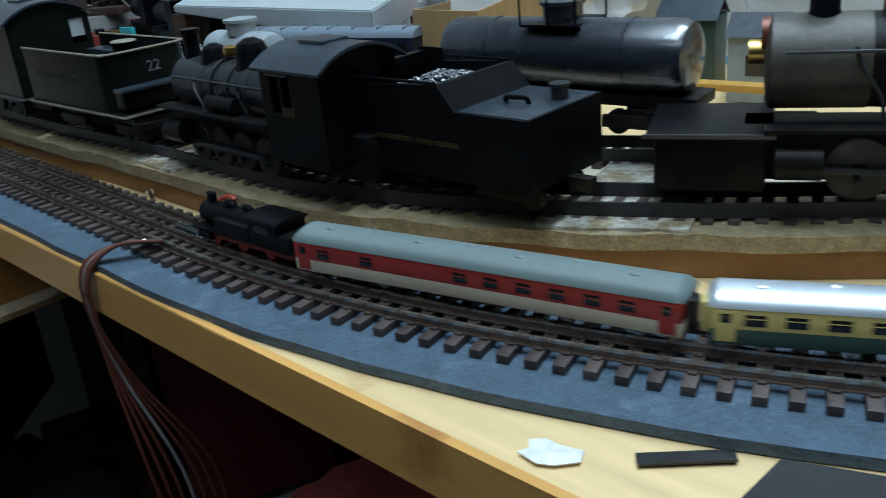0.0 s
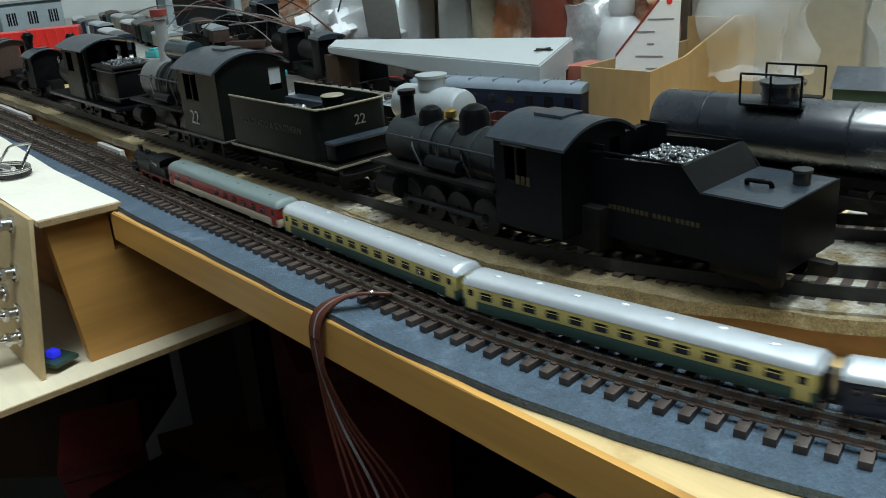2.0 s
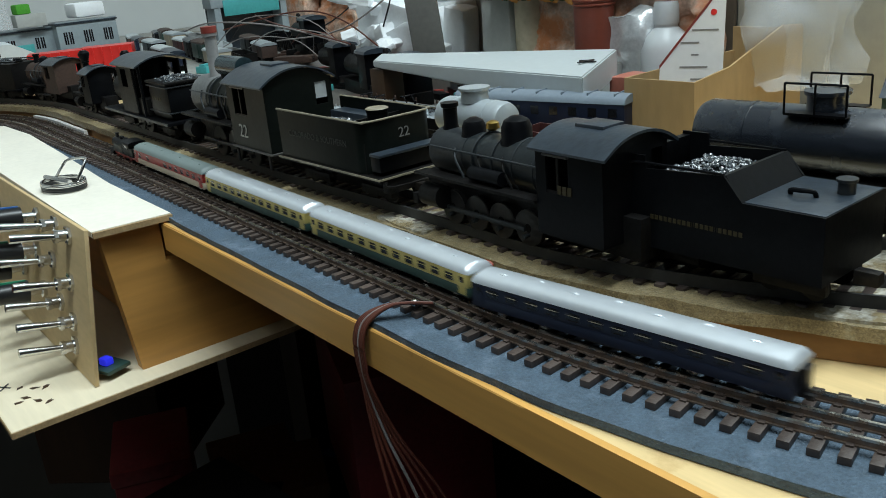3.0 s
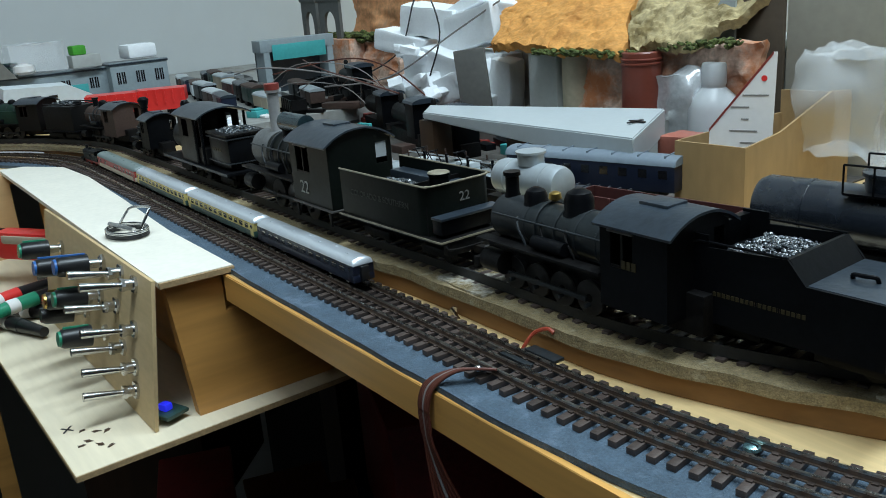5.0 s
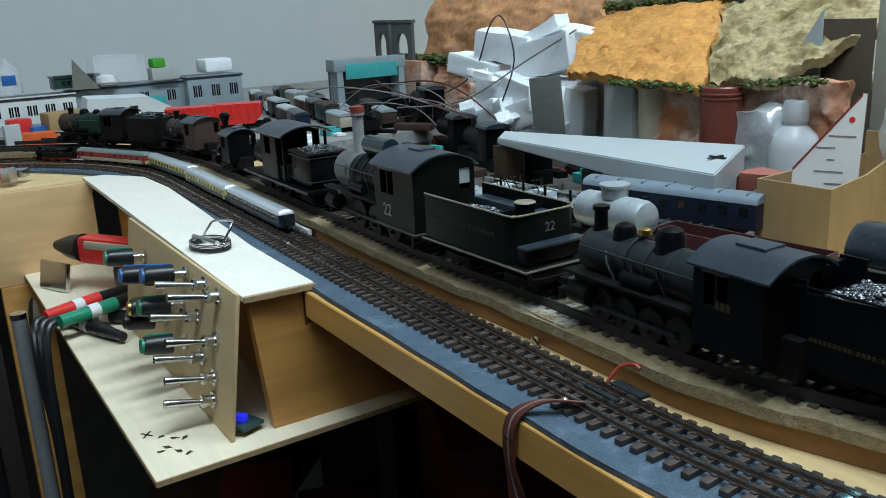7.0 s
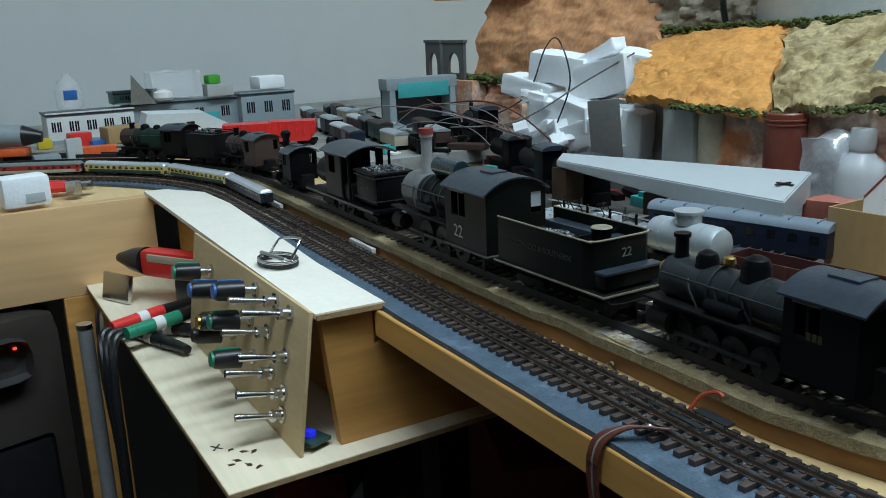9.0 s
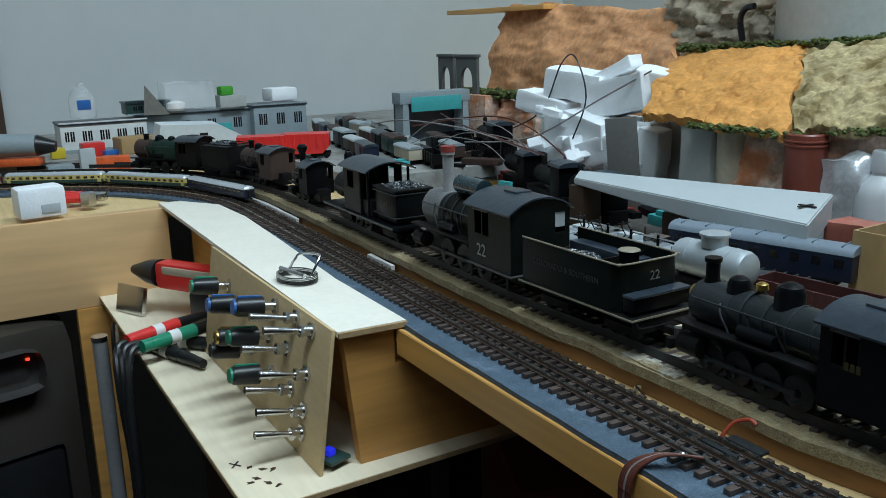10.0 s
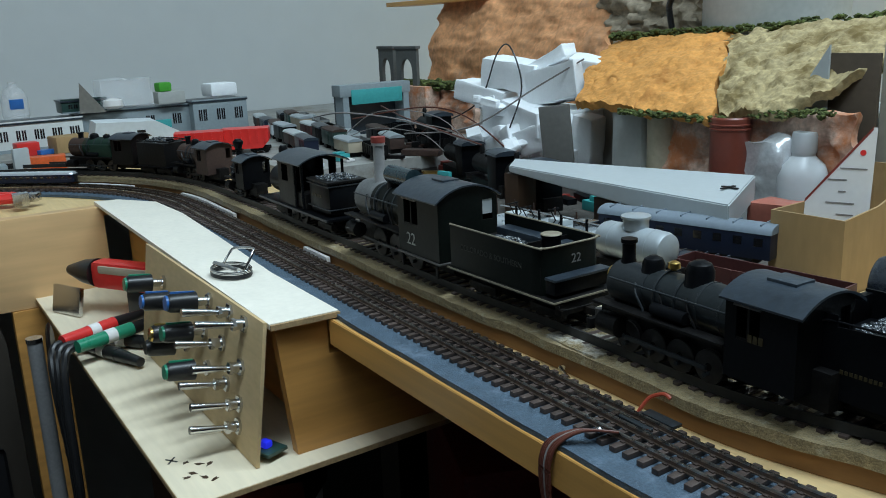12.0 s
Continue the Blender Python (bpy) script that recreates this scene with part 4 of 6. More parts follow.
writing_bars(t2, -22, 17.5, (1.1,) * 9 + (0.01, 0.01) + (1.1,) * 4 + (0.01, 0.01) + (1.1,) * 5, 0.55, 1.4, -17.12, M_GOLD, 0.1)
trucks(t2, (-20, 20), 4.0)
part("coupler", box(B(), 34, 41, -1.8, 1.8, 5, 9, 0.5), M_GRIME, t2)

# the third engine, nose towards the second tender
e3 = place(212, "weathered dark brown steam engine with a wide front deck", "steam_engine")
engine_front(e3, 40, 76, 13.0, 34, M_GRIME, mat("brown_smokebox", (0.075, 0.068, 0.055), 0.5, metal=0.2, vary=0.4, scale=80), [("stack", -24, 3.6, 66), ("dome", -4, 7, 56), ("bell", 8, 3, 54)], 8.0, [-14, 6, 26], 20)
part("front_deck", box(B(), -66, -34, -17, 17, 17.5, 19, 0.3), M_BLACK, e3)
cab(e3, 40, 80, 19, 12, 48, 56, M_SHEENBLK, M_BLACK)
part("headlamp", cyl(B(), (-38.5, 0, 41), (-33, 0, 41), 4.4, n=20), mat("dull_copper", (0.16, 0.05, 0.03), 0.4, metal=0.4), e3, "dull copper headlamp")
part("pilot_frame", box(B(), -64, -36, -14, 14, 3, 17.4, 1.0), M_GRIME, e3)
for sd in (-1, 1):
    part("deck_bracket", extrude(B(), [(-58, 4), (-50, 4), (-36, 17.4), (-60, 17.4)], sd * 15.6 - 0.6, sd * 15.6 + 0.6, "Y"), M_BLACK, e3)
part("deck_lip", box(B(), -66.5, -34, -17.6, -16.9, 18.2, 19.4, 0.2), M_TYRE, e3, "worn bright deck edge")

# more standing engines along the curve
e4 = place(-362, "black saddle engine with a coal bunker behind its cab", "steam_engine")
part("deck", box(B(), -62, 60, -18, 18, 11, 13, 0.3), M_BLACK, e4)
part("deck_edge", box(B(), -62, 60, -18.5, -18, 11.2, 12.8), M_SMOKEBOX, e4)
bm = B()
lathe(bm, [(9, -60), (10.5, -58), (10.5, -22)], 24, (0, 0, 25), "X")
part("boiler", bm, M_BLACK, e4)
for x, r, h in ((-52, 3.4, 50), (-40, 4.5, 41), (-30, 4, 42)):
    bm = B()
    lathe(bm, [(r, 32), (r, h - 2), (r * 0.6, h)], 16, (x, 0, 0))
    part("dome", bm, M_BLACK, e4)
part("cab_front", box(B(), -24, -22.6, -16, 16, 13, 45, 0.3), M_BLACK, e4)
for sd in (-1, 1):
    part("cab_side", pierced(B(), (-24, -17, -6, 4), sd * 16 - 0.5, sd * 16 + 0.5, (13, 30, 42, 45)), M_BLACK, e4)
    for x_ in (4.8, 17):
        part("roof_post", cyl(B(), (x_, sd * 15.6, 13), (x_, sd * 15.6, 45.4), 1.0, n=10), M_BLACK, e4)
bm = B()
up = [(19.5 * (1 - i / 7), 45 + 5.6 * (1 - abs(1 - i / 7) ** 2.2)) for i in range(15)]
extrude(bm, up + [(y * 0.985, z - 0.9) for y, z in up[::-1]], -27, 22)
part("cab_roof", bm, M_SHEENBLK, e4, smooth=40)
part("cab_bench", box(B(), 5, 20, -15, 15, 13, 24, 0.6), M_GRIME, e4)
for z_ in (17.5, 33.0):
    part("bunker_band", box(B(), 21.6, 56.4, -14.4, 14.4, z_, z_ + 0.8, 0.3), M_SMOKEBOX, e4)
bm = B()
box(bm, 22, 56, -14, 14, 13, 36, 5)
part("bunker", bm, M_BLACK, e4)
part("bunker_rim", box(B(), 21.5, 56.5, -14.5, 14.5, 35, 36.6, 0.6), M_GRIME, e4)
coal_heap(e4, 26, 52, -11, 11, 36, 160, 1.4, 2)
for k in range(4):
    part("lettering", box(B(), 30 + k * 4, 32.5 + k * 4, -14.2, -13.9, 25, 27), M_GOLD, e4)
trucks(e4, (-38, 38), 4.6)
wheelset(e4, (-14, 2), 6.5)

e5 = place(-500, "small black tank engine with a flared chimney", "steam_engine")
engine_front(e5, 4, 32, 9, 24, M_GRIME, M_GRIME, [("stack", -20, 3, 46), ("dome", -8, 5, 40)], 6, [-16, -2, 12], 17)
lathe_bm = lathe(B(), [(2.6, 44), (5.5, 52), (5.5, 53.5), (3, 56)], 18, (-20, 0, 0))
part("spark_arrestor", lathe_bm, M_BLACK, e5)
cab(e5, 4, 28, 14.5, 10, 38, 43, M_SHEENBLK, M_BLACK)
e6 = place(-605, "rusty brown steam engine without a tender", "steam_engine")
engine_front(e6, 16, 56, 12, 28, M_BROWN, M_BROWN, [("stack", -30, 3, 48), ("dome", -12, 5, 46), ("dome", 4, 5, 45)], 7, [-18, -2, 14], 18)
cab(e6, 16, 44, 16, 10, 40, 45, M_SHEENBLK, M_BROWN)
e7 = place(-738, "dull green and rust steam engine on the curve", "steam_engine")
engine_front(e7, 22, 74, 13, 29, M_GREENLOCO, M_BROWN, [("stack", -40, 3.4, 48), ("dome", -18, 6, 47), ("dome", 2, 5, 46)], 7, [-22, -4, 14], 18)
cab(e7, 22, 54, 17, 10, 42, 47, M_SHEENBLK, M_GRIME)
t7 = place(-667, "grimy black tender coupled behind a green engine", "tender", cat="tender")
part("tank_sides", box(B(), -22, 22, -14, 14, 9, 32, 0.6), M_GRIME, t7)
part("deck", box(B(), -25, 25, -15, 15, 8, 9.2, 0.2), M_BLACK, t7)
part("coal_rail", sweep(B(), [(-21, -13, 34), (21, -13, 34), (21.5, 0, 34), (21, 13, 34), (-21, 13, 34)], 0.6, 6), M_BLACK, t7)
part("filler_hatch", lathe(B(), [(4, 32), (4, 35), (2, 36)], 16, (14, 0, 0)), M_BLACK, t7)
coal_heap(t7, -19, 8, -11, 11, 32, 120, 1.4, 3)
trucks(t7, (-13, 13), 4.0)
for e_ in (e5, e6, e7):
    e_.scale = (0.82, 0.82, 0.82)
for y in (-13, 13):
    part("side_tank", box(B(), -14, 20, y - 3, y + 3, 18, 34, 1), M_GREENLOCO, e7)

# ---- goods wagons and cars on the second track ----


def tank_car(x, y, z, rz, label, r, half, tank_mat, dome_r, with_rail):
    c = thing("tank_wagon", x, y, z, rz, label, "wagon", "wagons behind the engines")
    zc = 12 + r
    bm = B()
    lathe(bm, [(r * 0.5, -half), (r * 0.9, -half + 1.5), (r, -half + 4), (r, half - 4), (r * 0.9, half - 1.5), (r * 0.5, half)], 32, (0, 0, zc), "X")
    tank = part("tank", bm, tank_mat, c)
    for x_ in (-half * 0.55, half * 0.55):
        bm = B()
        lathe(bm, [(r * 1.0, x_ - 0.5), (r * 1.02, x_ - 0.4), (r * 1.02, x_ + 0.4), (r * 1.0, x_ + 0.5)], 32, (0, 0, zc), "X")
        part("tank_band", bm, tank_mat, tank)
    bm = B()
    lathe(bm, [(dome_r, zc + r * 0.85), (dome_r, zc + r + 4), (dome_r * 1.15, zc + r + 4.3), (dome_r * 1.15, zc + r + 5.5), (dome_r * 0.4, zc + r + 6.2)], 22)
    part("dome", bm, tank_mat, tank)
    if with_rail:
        for sd in (-1, 1):
            walk_board = part("walkway", box(B(), -10, 10, sd * (r * 0.75) - 2.2, sd * (r * 0.75) + 2.2, zc + r * 0.86, zc + r * 0.93), M_BLACK, c)
            for x_ in (-10, 0, 10):
                part("railing_post", cyl(B(), (x_, sd * (r * 0.75 + 2), zc + r * 0.9), (x_, sd * (r * 0.75 + 2), zc + r + 9), 0.4, n=6), M_BLACK, walk_board)
            part("handrail", cyl(B(), (-10, sd * (r * 0.75 + 2), zc + r + 9), (10, sd * (r * 0.75 + 2), zc + r + 9), 0.4, n=6), M_BLACK, walk_board)
    part("underframe", box(B(), -half - 3, half + 3, -8, 8, 9, 12.5, 0.4), M_GRIME, c)
    trucks(c, (-half * 0.65, half * 0.65), 4)
    return c


tank_car(67, 108, 24, 7, "blue-black tank wagon with a railed platform on top", 11.4, 45, M_TANKBLK, 6.5, True)
tank_car(-98, 95, 20, 3, "dull silver tank wagon with a broad filler dome", 9.2, 22, M_SILVERTANK, 6.5, False)
bm = B()
extrude(bm, [(-11, 0), (11, 0), (13, 8), (11, 20), (6, 25), (-6, 25), (-11, 20), (-13, 8)], -3, 3)
solid("wagon_end", bm, M_GRIME, 8, 92, 18, 8, label="dark eight-sided wagon end standing on the track", category="wagon end")


def gondola(x, y, z, rz, half, w, h, material, label):
    c = thing("open_wagon", x, y, z, rz, label, "wagon", "wagons behind the engines")
    bm = B()
    box(bm, -half, half, -w, -w + 0.8, 10, 10 + h)
    box(bm, -half, half, w - 0.8, w, 10, 10 + h)
    box(bm, -half, -half + 0.8, -w + 0.8, w - 0.8, 10, 10 + h)
    box(bm, half - 0.8, half, -w + 0.8, w - 0.8, 10, 10 + h)
    for k in range(9):
        xx = -half + 4 + (2 * half - 8) * k / 8
        box(bm, xx - 0.6, xx + 0.6, -w - 0.7, -w, 10, 10 + h)
    part("body", bm, material, c)
    part("floor_plate", box(B(), -half, half, -w, w, 8.5, 10), M_GRIME, c)
    trucks(c, (-half * 0.68, half * 0.68), 3.6)
    return c


gondola(-45, 122, 12, 6, 42, 9, 12, M_MAROON, "long dark maroon open wagon")
gondola(-150, 112, 12, 2, 36, 10, 7, M_GRIME, "low dark flat wagon loaded with scrap parts")


def stock_coach(x, y, z, rz, half, w, h, body_mat, roof_mat, label):
    c = thing("model_coach", x, y, z, rz, label, "coach", "wagons behind the engines")
    part("body", box(B(), -half, half, -w, w, 5, 5 + h, 0.4), body_mat, c)
    bm = B()
    extrude(bm, roof_outline(w + 0.4, 5 + h - 0.3, 5 + h + 4.5), -half - 0.5, half + 0.5)
    roof = part("roof", bm, roof_mat, c, smooth=50)
    for k in range(7):
        x_ = -half + 7 + (2 * half - 14) * k / 6
        part("roof_rib", box(B(), x_ - 0.35, x_ + 0.35, -w * 0.7, w * 0.7, 5 + h + 2.8, 5 + h + 4.8), roof_mat, roof)
    for k in range(9):
        x_ = -half + 7 + (2 * half - 14) * k / 8
        part("window", box(B(), x_ - 2.6, x_ + 2.6, -w - 0.15, -w + 0.2, 5 + h * 0.5, 5 + h * 0.82), M_WINDOW, c)
    for e0 in (-1, 1):
        bm = B()
        box(bm, e0 * half * 0.65 - 9, e0 * half * 0.65 + 9, -w + 1.5, w - 1.5, 0, 5.2, 0.4)
        part("bogie", bm, M_BOGIE, c)
    return c


stock_coach(-146, 186, 11, 14, 56, 9, 15, M_NAVY, mat("blue_grey_roof", (0.17, 0.21, 0.25), 0.5, vary=0.1, scale=60, bump=0.03), "dark blue model coach with a ribbed blue-grey roof")
stock_coach(-105, 145, 6, 12, 26, 8, 11, M_BLACK, M_SHEENBLK, "short black model coach with a flat dark roof")
stock_coach(-190, 138, 6, 8, 30, 7, 9, M_TEAL, M_SILVERTANK, "teal model railcar with a silver roof")
stock_coach(-246, 128, 6, 4, 40, 8, 9, M_GREYPLASTIC, M_SILVERTANK, "pale grey model railcar with roof gear")
for x, y in ((-222, 126), (-238, 128), (-205, 135)):
    pg = thing("pantograph", x, y, 24.2, 4, "small wire pantograph on a railcar roof", "pantograph")
    bm = B()
    for sd in (-1, 1):
        cyl(bm, (-4, sd * 3, 0), (2, sd * 3, 6), 0.35, n=6)
        cyl(bm, (2, sd * 3, 6), (-3, sd * 3, 12), 0.35, n=6)
    cyl(bm, (-3, -5, 12), (-3, 5, 12), 0.45, n=6)
    part("arm", bm, M_BLACK, pg)
    part("foot", box(B(), -5, 5, -4, 4, -0.4, 0.5), M_BLACK, pg)

# ---- the grey tapered tray on its props ----
tray = thing("tapered_tray", 0, 0, 0, label="long pale grey tapered plastic tray lying upside down", category="tray")
bm = B()
top = [(-362, 224, 42), (-340, 201, 41), (-118, 190, 44), (-155, 262, 48)]
A = [bm.verts.new(p) for p in top]
C = [bm.verts.new((x, y, z - (5 if i < 2 else 17))) for i, (x, y, z) in enumerate(top)]
bm.faces.new(A)
bm.faces.new(C[::-1])
for i in range(4):
    j = (i + 1) % 4
    bm.faces.new((A[i], A[j], C[j], C[i]))
bmesh.ops.bevel(bm, geom=bm.edges[:], offset=0.8, segments=2, affect="EDGES")
part("shell", bm, M_GREYPLASTIC, tray)
bm = B()
box(bm, -150, -138, 222, 224, 46.2, 46.9)
box(bm, -146, -144, 216, 229, 46.2, 46.9)
part("cross_slot", bm, M_BLKPLASTIC, tray)
for x, y, h in ((-145, 220, 26), (-240, 216, 28), (-340, 212, 34)):
    bm = B()
    box(bm, -9, 9, -9, 9, 0, h, 0.5)
    solid("wood_prop", bm, M_DARKWOOD, x, y, 0, label="small dark wooden block that props up the grey tray", category="block")

# ---- the yard behind the engines: dark base, two sidings, flat wagons ----
solid("yard_base", extrude(B(), [(-560, 118), (-330, 84), (-60, 112), (-60, 340), (-560, 340)], 0.2, 1.2, "Z"), mat("dark_yard_base", (0.075, 0.068, 0.06), 0.7, vary=0.5, scale=60, bump=0.6, bscale=600, stain=(0.20, 0.19, 0.17), stain_at=0.62), label="dark grey-brown base under the sidings", category="base", kind="structure")
for x0, y0, x1, y1 in ((-470, 122, -70, 150), (-470, 156, -100, 172)):
    sid = thing("siding_track", 0, 0, 1.3, label="silver-railed siding track behind the engines", category="track", group="siding tracks")
    dx, dy = x1 - x0, y1 - y0
    n_ = math.hypot(dx, dy)
    nx_, ny_ = -dy / n_, dx / n_
    for o in (-8, 8):
        part("rail", extrude(B(), [(x0 + nx_ * (o - 0.9), y0 + ny_ * (o - 0.9)), (x1 + nx_ * (o - 0.9), y1 + ny_ * (o - 0.9)), (x1 + nx_ * (o + 0.9), y1 + ny_ * (o + 0.9)), (x0 + nx_ * (o + 0.9), y0 + ny_ * (o + 0.9))], 1.6, 4.6, "Z"), M_RAILTOP, sid)
    for k in range(40):
        u = (k + 0.5) / 40
        cx_, cy_ = x0 + dx * u, y0 + dy * u
        part("sleeper", extrude(B(), [(cx_ - 1.6 + nx_ * -14, cy_ + ny_ * -14), (cx_ + 1.6 + nx_ * -14, cy_ + ny_ * -14), (cx_ + 1.6 + nx_ * 14, cy_ + ny_ * 14), (cx_ - 1.6 + nx_ * 14, cy_ + ny_ * 14)], 0, 1.8, "Z"), M_SLEEPER, sid)
for x, y, rz, m_, nm in ((-318, 122, 4, M_POST, "pale grey flat wagon with upright stakes"), (-262, 164, 3, M_BROWN, "rust-brown flat wagon with upright stakes")):
    fw = thing("flat_wagon", x, y, 5.9, rz, nm, "wagon", "flat wagons in the sidings")
    part("deck", box(B(), -36, 36, -9, 9, 6, 9, 0.4), m_, fw)
    for x_ in (-32, -11, 11, 32):
        for sd in (-1, 1):
            part("stake", cyl(B(), (x_, sd * 8.4, 8.5), (x_, sd * 8.4, 19), 0.6, n=8), m_, fw)
    for x_ in (-22, 22):
        part("bogie", box(B(), x_ - 8, x_ + 8, -7, 7, 0, 6.2, 0.5), M_GRIME, fw)

pf = thing("well_wagon", -205, 146, 5.9, 4, "long pale silver well wagon carrying small machine parts", "wagon", "flat wagons in the sidings")
part("deck", box(B(), -62, 62, -9, 9, 13, 18, 0.8), M_SILVERTANK, pf)
for x_ in (-44, 44):
    part("bogie", box(B(), x_ - 10, x_ + 10, -7, 7, 0, 13.2, 0.6), M_GRIME, pf)
for x_ in (-50, -28, -8, 14, 36, 55):
    part("load", box(B(), x_ - 7, x_ + 6, -5, 6, 18, 20 + (x_ % 5), 0.8), [M_POST, M_GREYPLASTIC, M_STEEL][x_ % 3], pf)
    part("stake", cyl(B(), (x_ + 8, -8, 17.5), (x_ + 8, -8, 27), 0.9, n=8), M_BLACK, pf)
part("rail", sweep(B(), [(-58, -8, 25), (-20, -8, 25.5), (20, -8, 25), (60, -8, 25.5)], 0.5, 6), M_STEEL, pf)

# ---- carton with card, bag and bottles ----
carton = thing("carton", -75, 202, 0.3, 2, "open brown cardboard carton holding papers and bags", "carton")
cx, cy, ch = 44, 104, 43
part("front_wall", box(B(), -cx / 2, cx / 2, -1.2, 0, 0, ch), M_CARTON, carton)
part("side_wall", extrude(B(), [(0, 0), (cy, 0), (cy, ch + 16), (cy * 0.8, ch + 18), (cy * 0.3, ch + 3), (0, ch)], cx / 2 - 1.2, cx / 2), M_CARTON, carton)
part("side_wall", box(B(), -cx / 2, -cx / 2 + 1.2, 0, cy, 0, ch), M_CARTON, carton)
part("back_wall", box(B(), -cx / 2, cx / 2, cy, cy + 1.2, 0, ch + 14), M_CARTON, carton)
part("bottom", box(B(), -cx / 2, cx / 2, 0, cy, 0, 1.2), M_CARTON, carton)
card = thing("printed_card", -90, 222, 2, 22, "white printed card with a dark red edge stuck in the carton", "card", rx=-8)
part("sheet", extrude(B(), [(-2, 0), (32, 0), (32, 86), (30, 86), (-2, 44)], -0.4, 0.4, "Y"), M_PAPER, card)
part("edge_band", extrude(B(), [(-2.2, 42.5), (30, 84.6), (30, 86.5), (-2.2, 44.5)], -0.6, 0.6, "Y"), M_DKRED, card)
part("print_dot", cyl(B(), (26, -0.5, 72), (26, -0.7, 72), 1.6, n=16), M_BRIGHTRED, card)
for k in range(6):
    part("print_line", box(B(), 9 + k % 2 * 6, 14 + k % 3 * 5 + k % 2 * 5, -0.65, -0.5, 30 + k * 6.5, 30.8 + k * 6.5), M_GREYWIRE, card)


def crumple(name, x, y, z, sx, sy, sz, material, label, cat, seed, rz=0.0, amount=9, cuts=5):
    bm = B()
    box(bm, -sx, sx, -sy, sy, 0, sz)
    roughen(bm, amount, 26.0, seed, cuts)
    lo = min(v.co.z for v in bm.verts)
    for v in bm.verts:
        v.co.z -= lo
    return solid(name, bm, material, x, y, z, rz, label, cat, smooth=70)


crumple("plastic_bag", -34, 272, 28, 24, 16, 56, M_CLEAR, "crumpled clear plastic bag bulging out of the carton", "bag", 3, amount=13, cuts=7)
crumple("plastic_bag", 70, 300, 0.5, 45, 24, 62, M_CLEAR, "clear plastic bag with small dark parts inside", "bag", 5, amount=13, cuts=7)
for k in range(7):
    solid("bagged_part", lathe(B(), [(5, 0), (6, 4), (3, 7)], 14), M_BLKPLASTIC, 45 + k * 9, 300 + (k % 3) * 4, 40 + (k % 2) * 6, label="dark round part inside the clear bag", category="part")
solid("cardboard_box", box(B(), -35, 45, 0, 60, 0, 150, 1), M_CARTON, 20, 395, 0, -8, label="tall plain cardboard box at the back", category="carton")
solid("cardboard_box", box(B(), 0, 90, 0, 60, 0, 95, 1), M_CARTON, 140, 330, 0, 14, label="plain cardboard box behind the bags", category="carton")
bm = B()
lathe(bm, [(16, 0), (16.5, 2), (16.5, 42), (14, 50), (7.5, 56), (7.5, 58)], 28)
bottle = thing("plastic_bottle", -150, 305, 0.3, label="milky white plastic bottle with a screw cap", category="bottle")
part("bottle_body", bm, M_BOTTLE, bottle)
part("screw_cap", lathe(B(), [(8, 58), (8.2, 59), (8.2, 70), (7.4, 72)], 24), M_BOTTLE, bottle)
bm = B()
lathe(bm, [(14, 0), (14, 46), (13, 47), (11.5, 47), (11.5, 44), (0.5, 44)], 28)
jar = thing("brown_jar", -203, 295, 33, label="red-brown plastic jar with ribbed rim", category="jar")
part("jar_body", bm, M_JAR, jar)
for z in (38, 41):
    part("jar_rib", lathe(B(), [(14.2, z), (14.8, z + 0.4), (14.8, z + 1.2), (14.2, z + 1.6)], 28), M_JAR, jar)
solid("jar_stand", box(B(), -22, 22, -18, 18, 0, 32.8, 1), M_GREYWALL, -203, 295, 0, label="grey block under the brown jar", category="block")
crumple("salmon_pouch", -125, 262, 0.5, 26, 12, 30, mat("salmon_plastic", (0.42, 0.14, 0.10), 0.4, vary=0.15, scale=40), "soft salmon-red pouch lying by the carton", "pouch", 8, amount=4)
crumple("foil_bag", -176, 300, 0.5, 17, 6, 60, mat("silvery_film", (0.75, 0.78, 0.80), 0.2, metal=0.4, vary=0.2, scale=60, bump=0.6), "crumpled silvery plastic wrapping", "wrapping", 11)
solid("yellow_ruler", box(B(), -70, 70, -4, 4, 0, 3, 0.5), mat("ochre_wood", (0.50, 0.27, 0.05), 0.5, vary=0.15, scale=40), 120, 215, 13, 6, label="ochre wooden strip lying on the layout", category="strip")
solid("blue_strip", box(B(), -45, 45, -3, 3, 0, 4, 0.8), mat("sky_blue_plastic", (0.05, 0.30, 0.55), 0.35), 95, 262, 13, 4, label="bright blue plastic strip lying flat", category="strip")
for x, y, m_, sx, sz, nm in ((30, 262, M_DKGREEN, 14, 34, "dark green cardboard model hut"), (150, 262, M_WHITEBLD, 16, 26, "small white model hut"), (196, 240, M_WHITEBLD, 18, 22, "small white model hut"), (70, 250, M_BLUEGREY, 12, 30, "small grey-blue model hut")):
    hut = thing("model_hut", x, y, 0.3, 12, nm, "model house", "small model huts")
    part("hut_body", box(B(), -sx, sx, -10, 10, 0, sz, 0.3), m_, hut)
    part("roof", extrude(B(), [(-12, sz - 1), (0, sz + 8), (12, sz - 1), (0, sz + 6.5)], -sx - 1, sx + 1), M_SHEENBLK, hut)
    part("window", box(B(), -4, 4, -10.3, -9.8, sz * 0.4, sz * 0.7), M_WINDOW, hut)

# ---- plaster and foam scenery ----


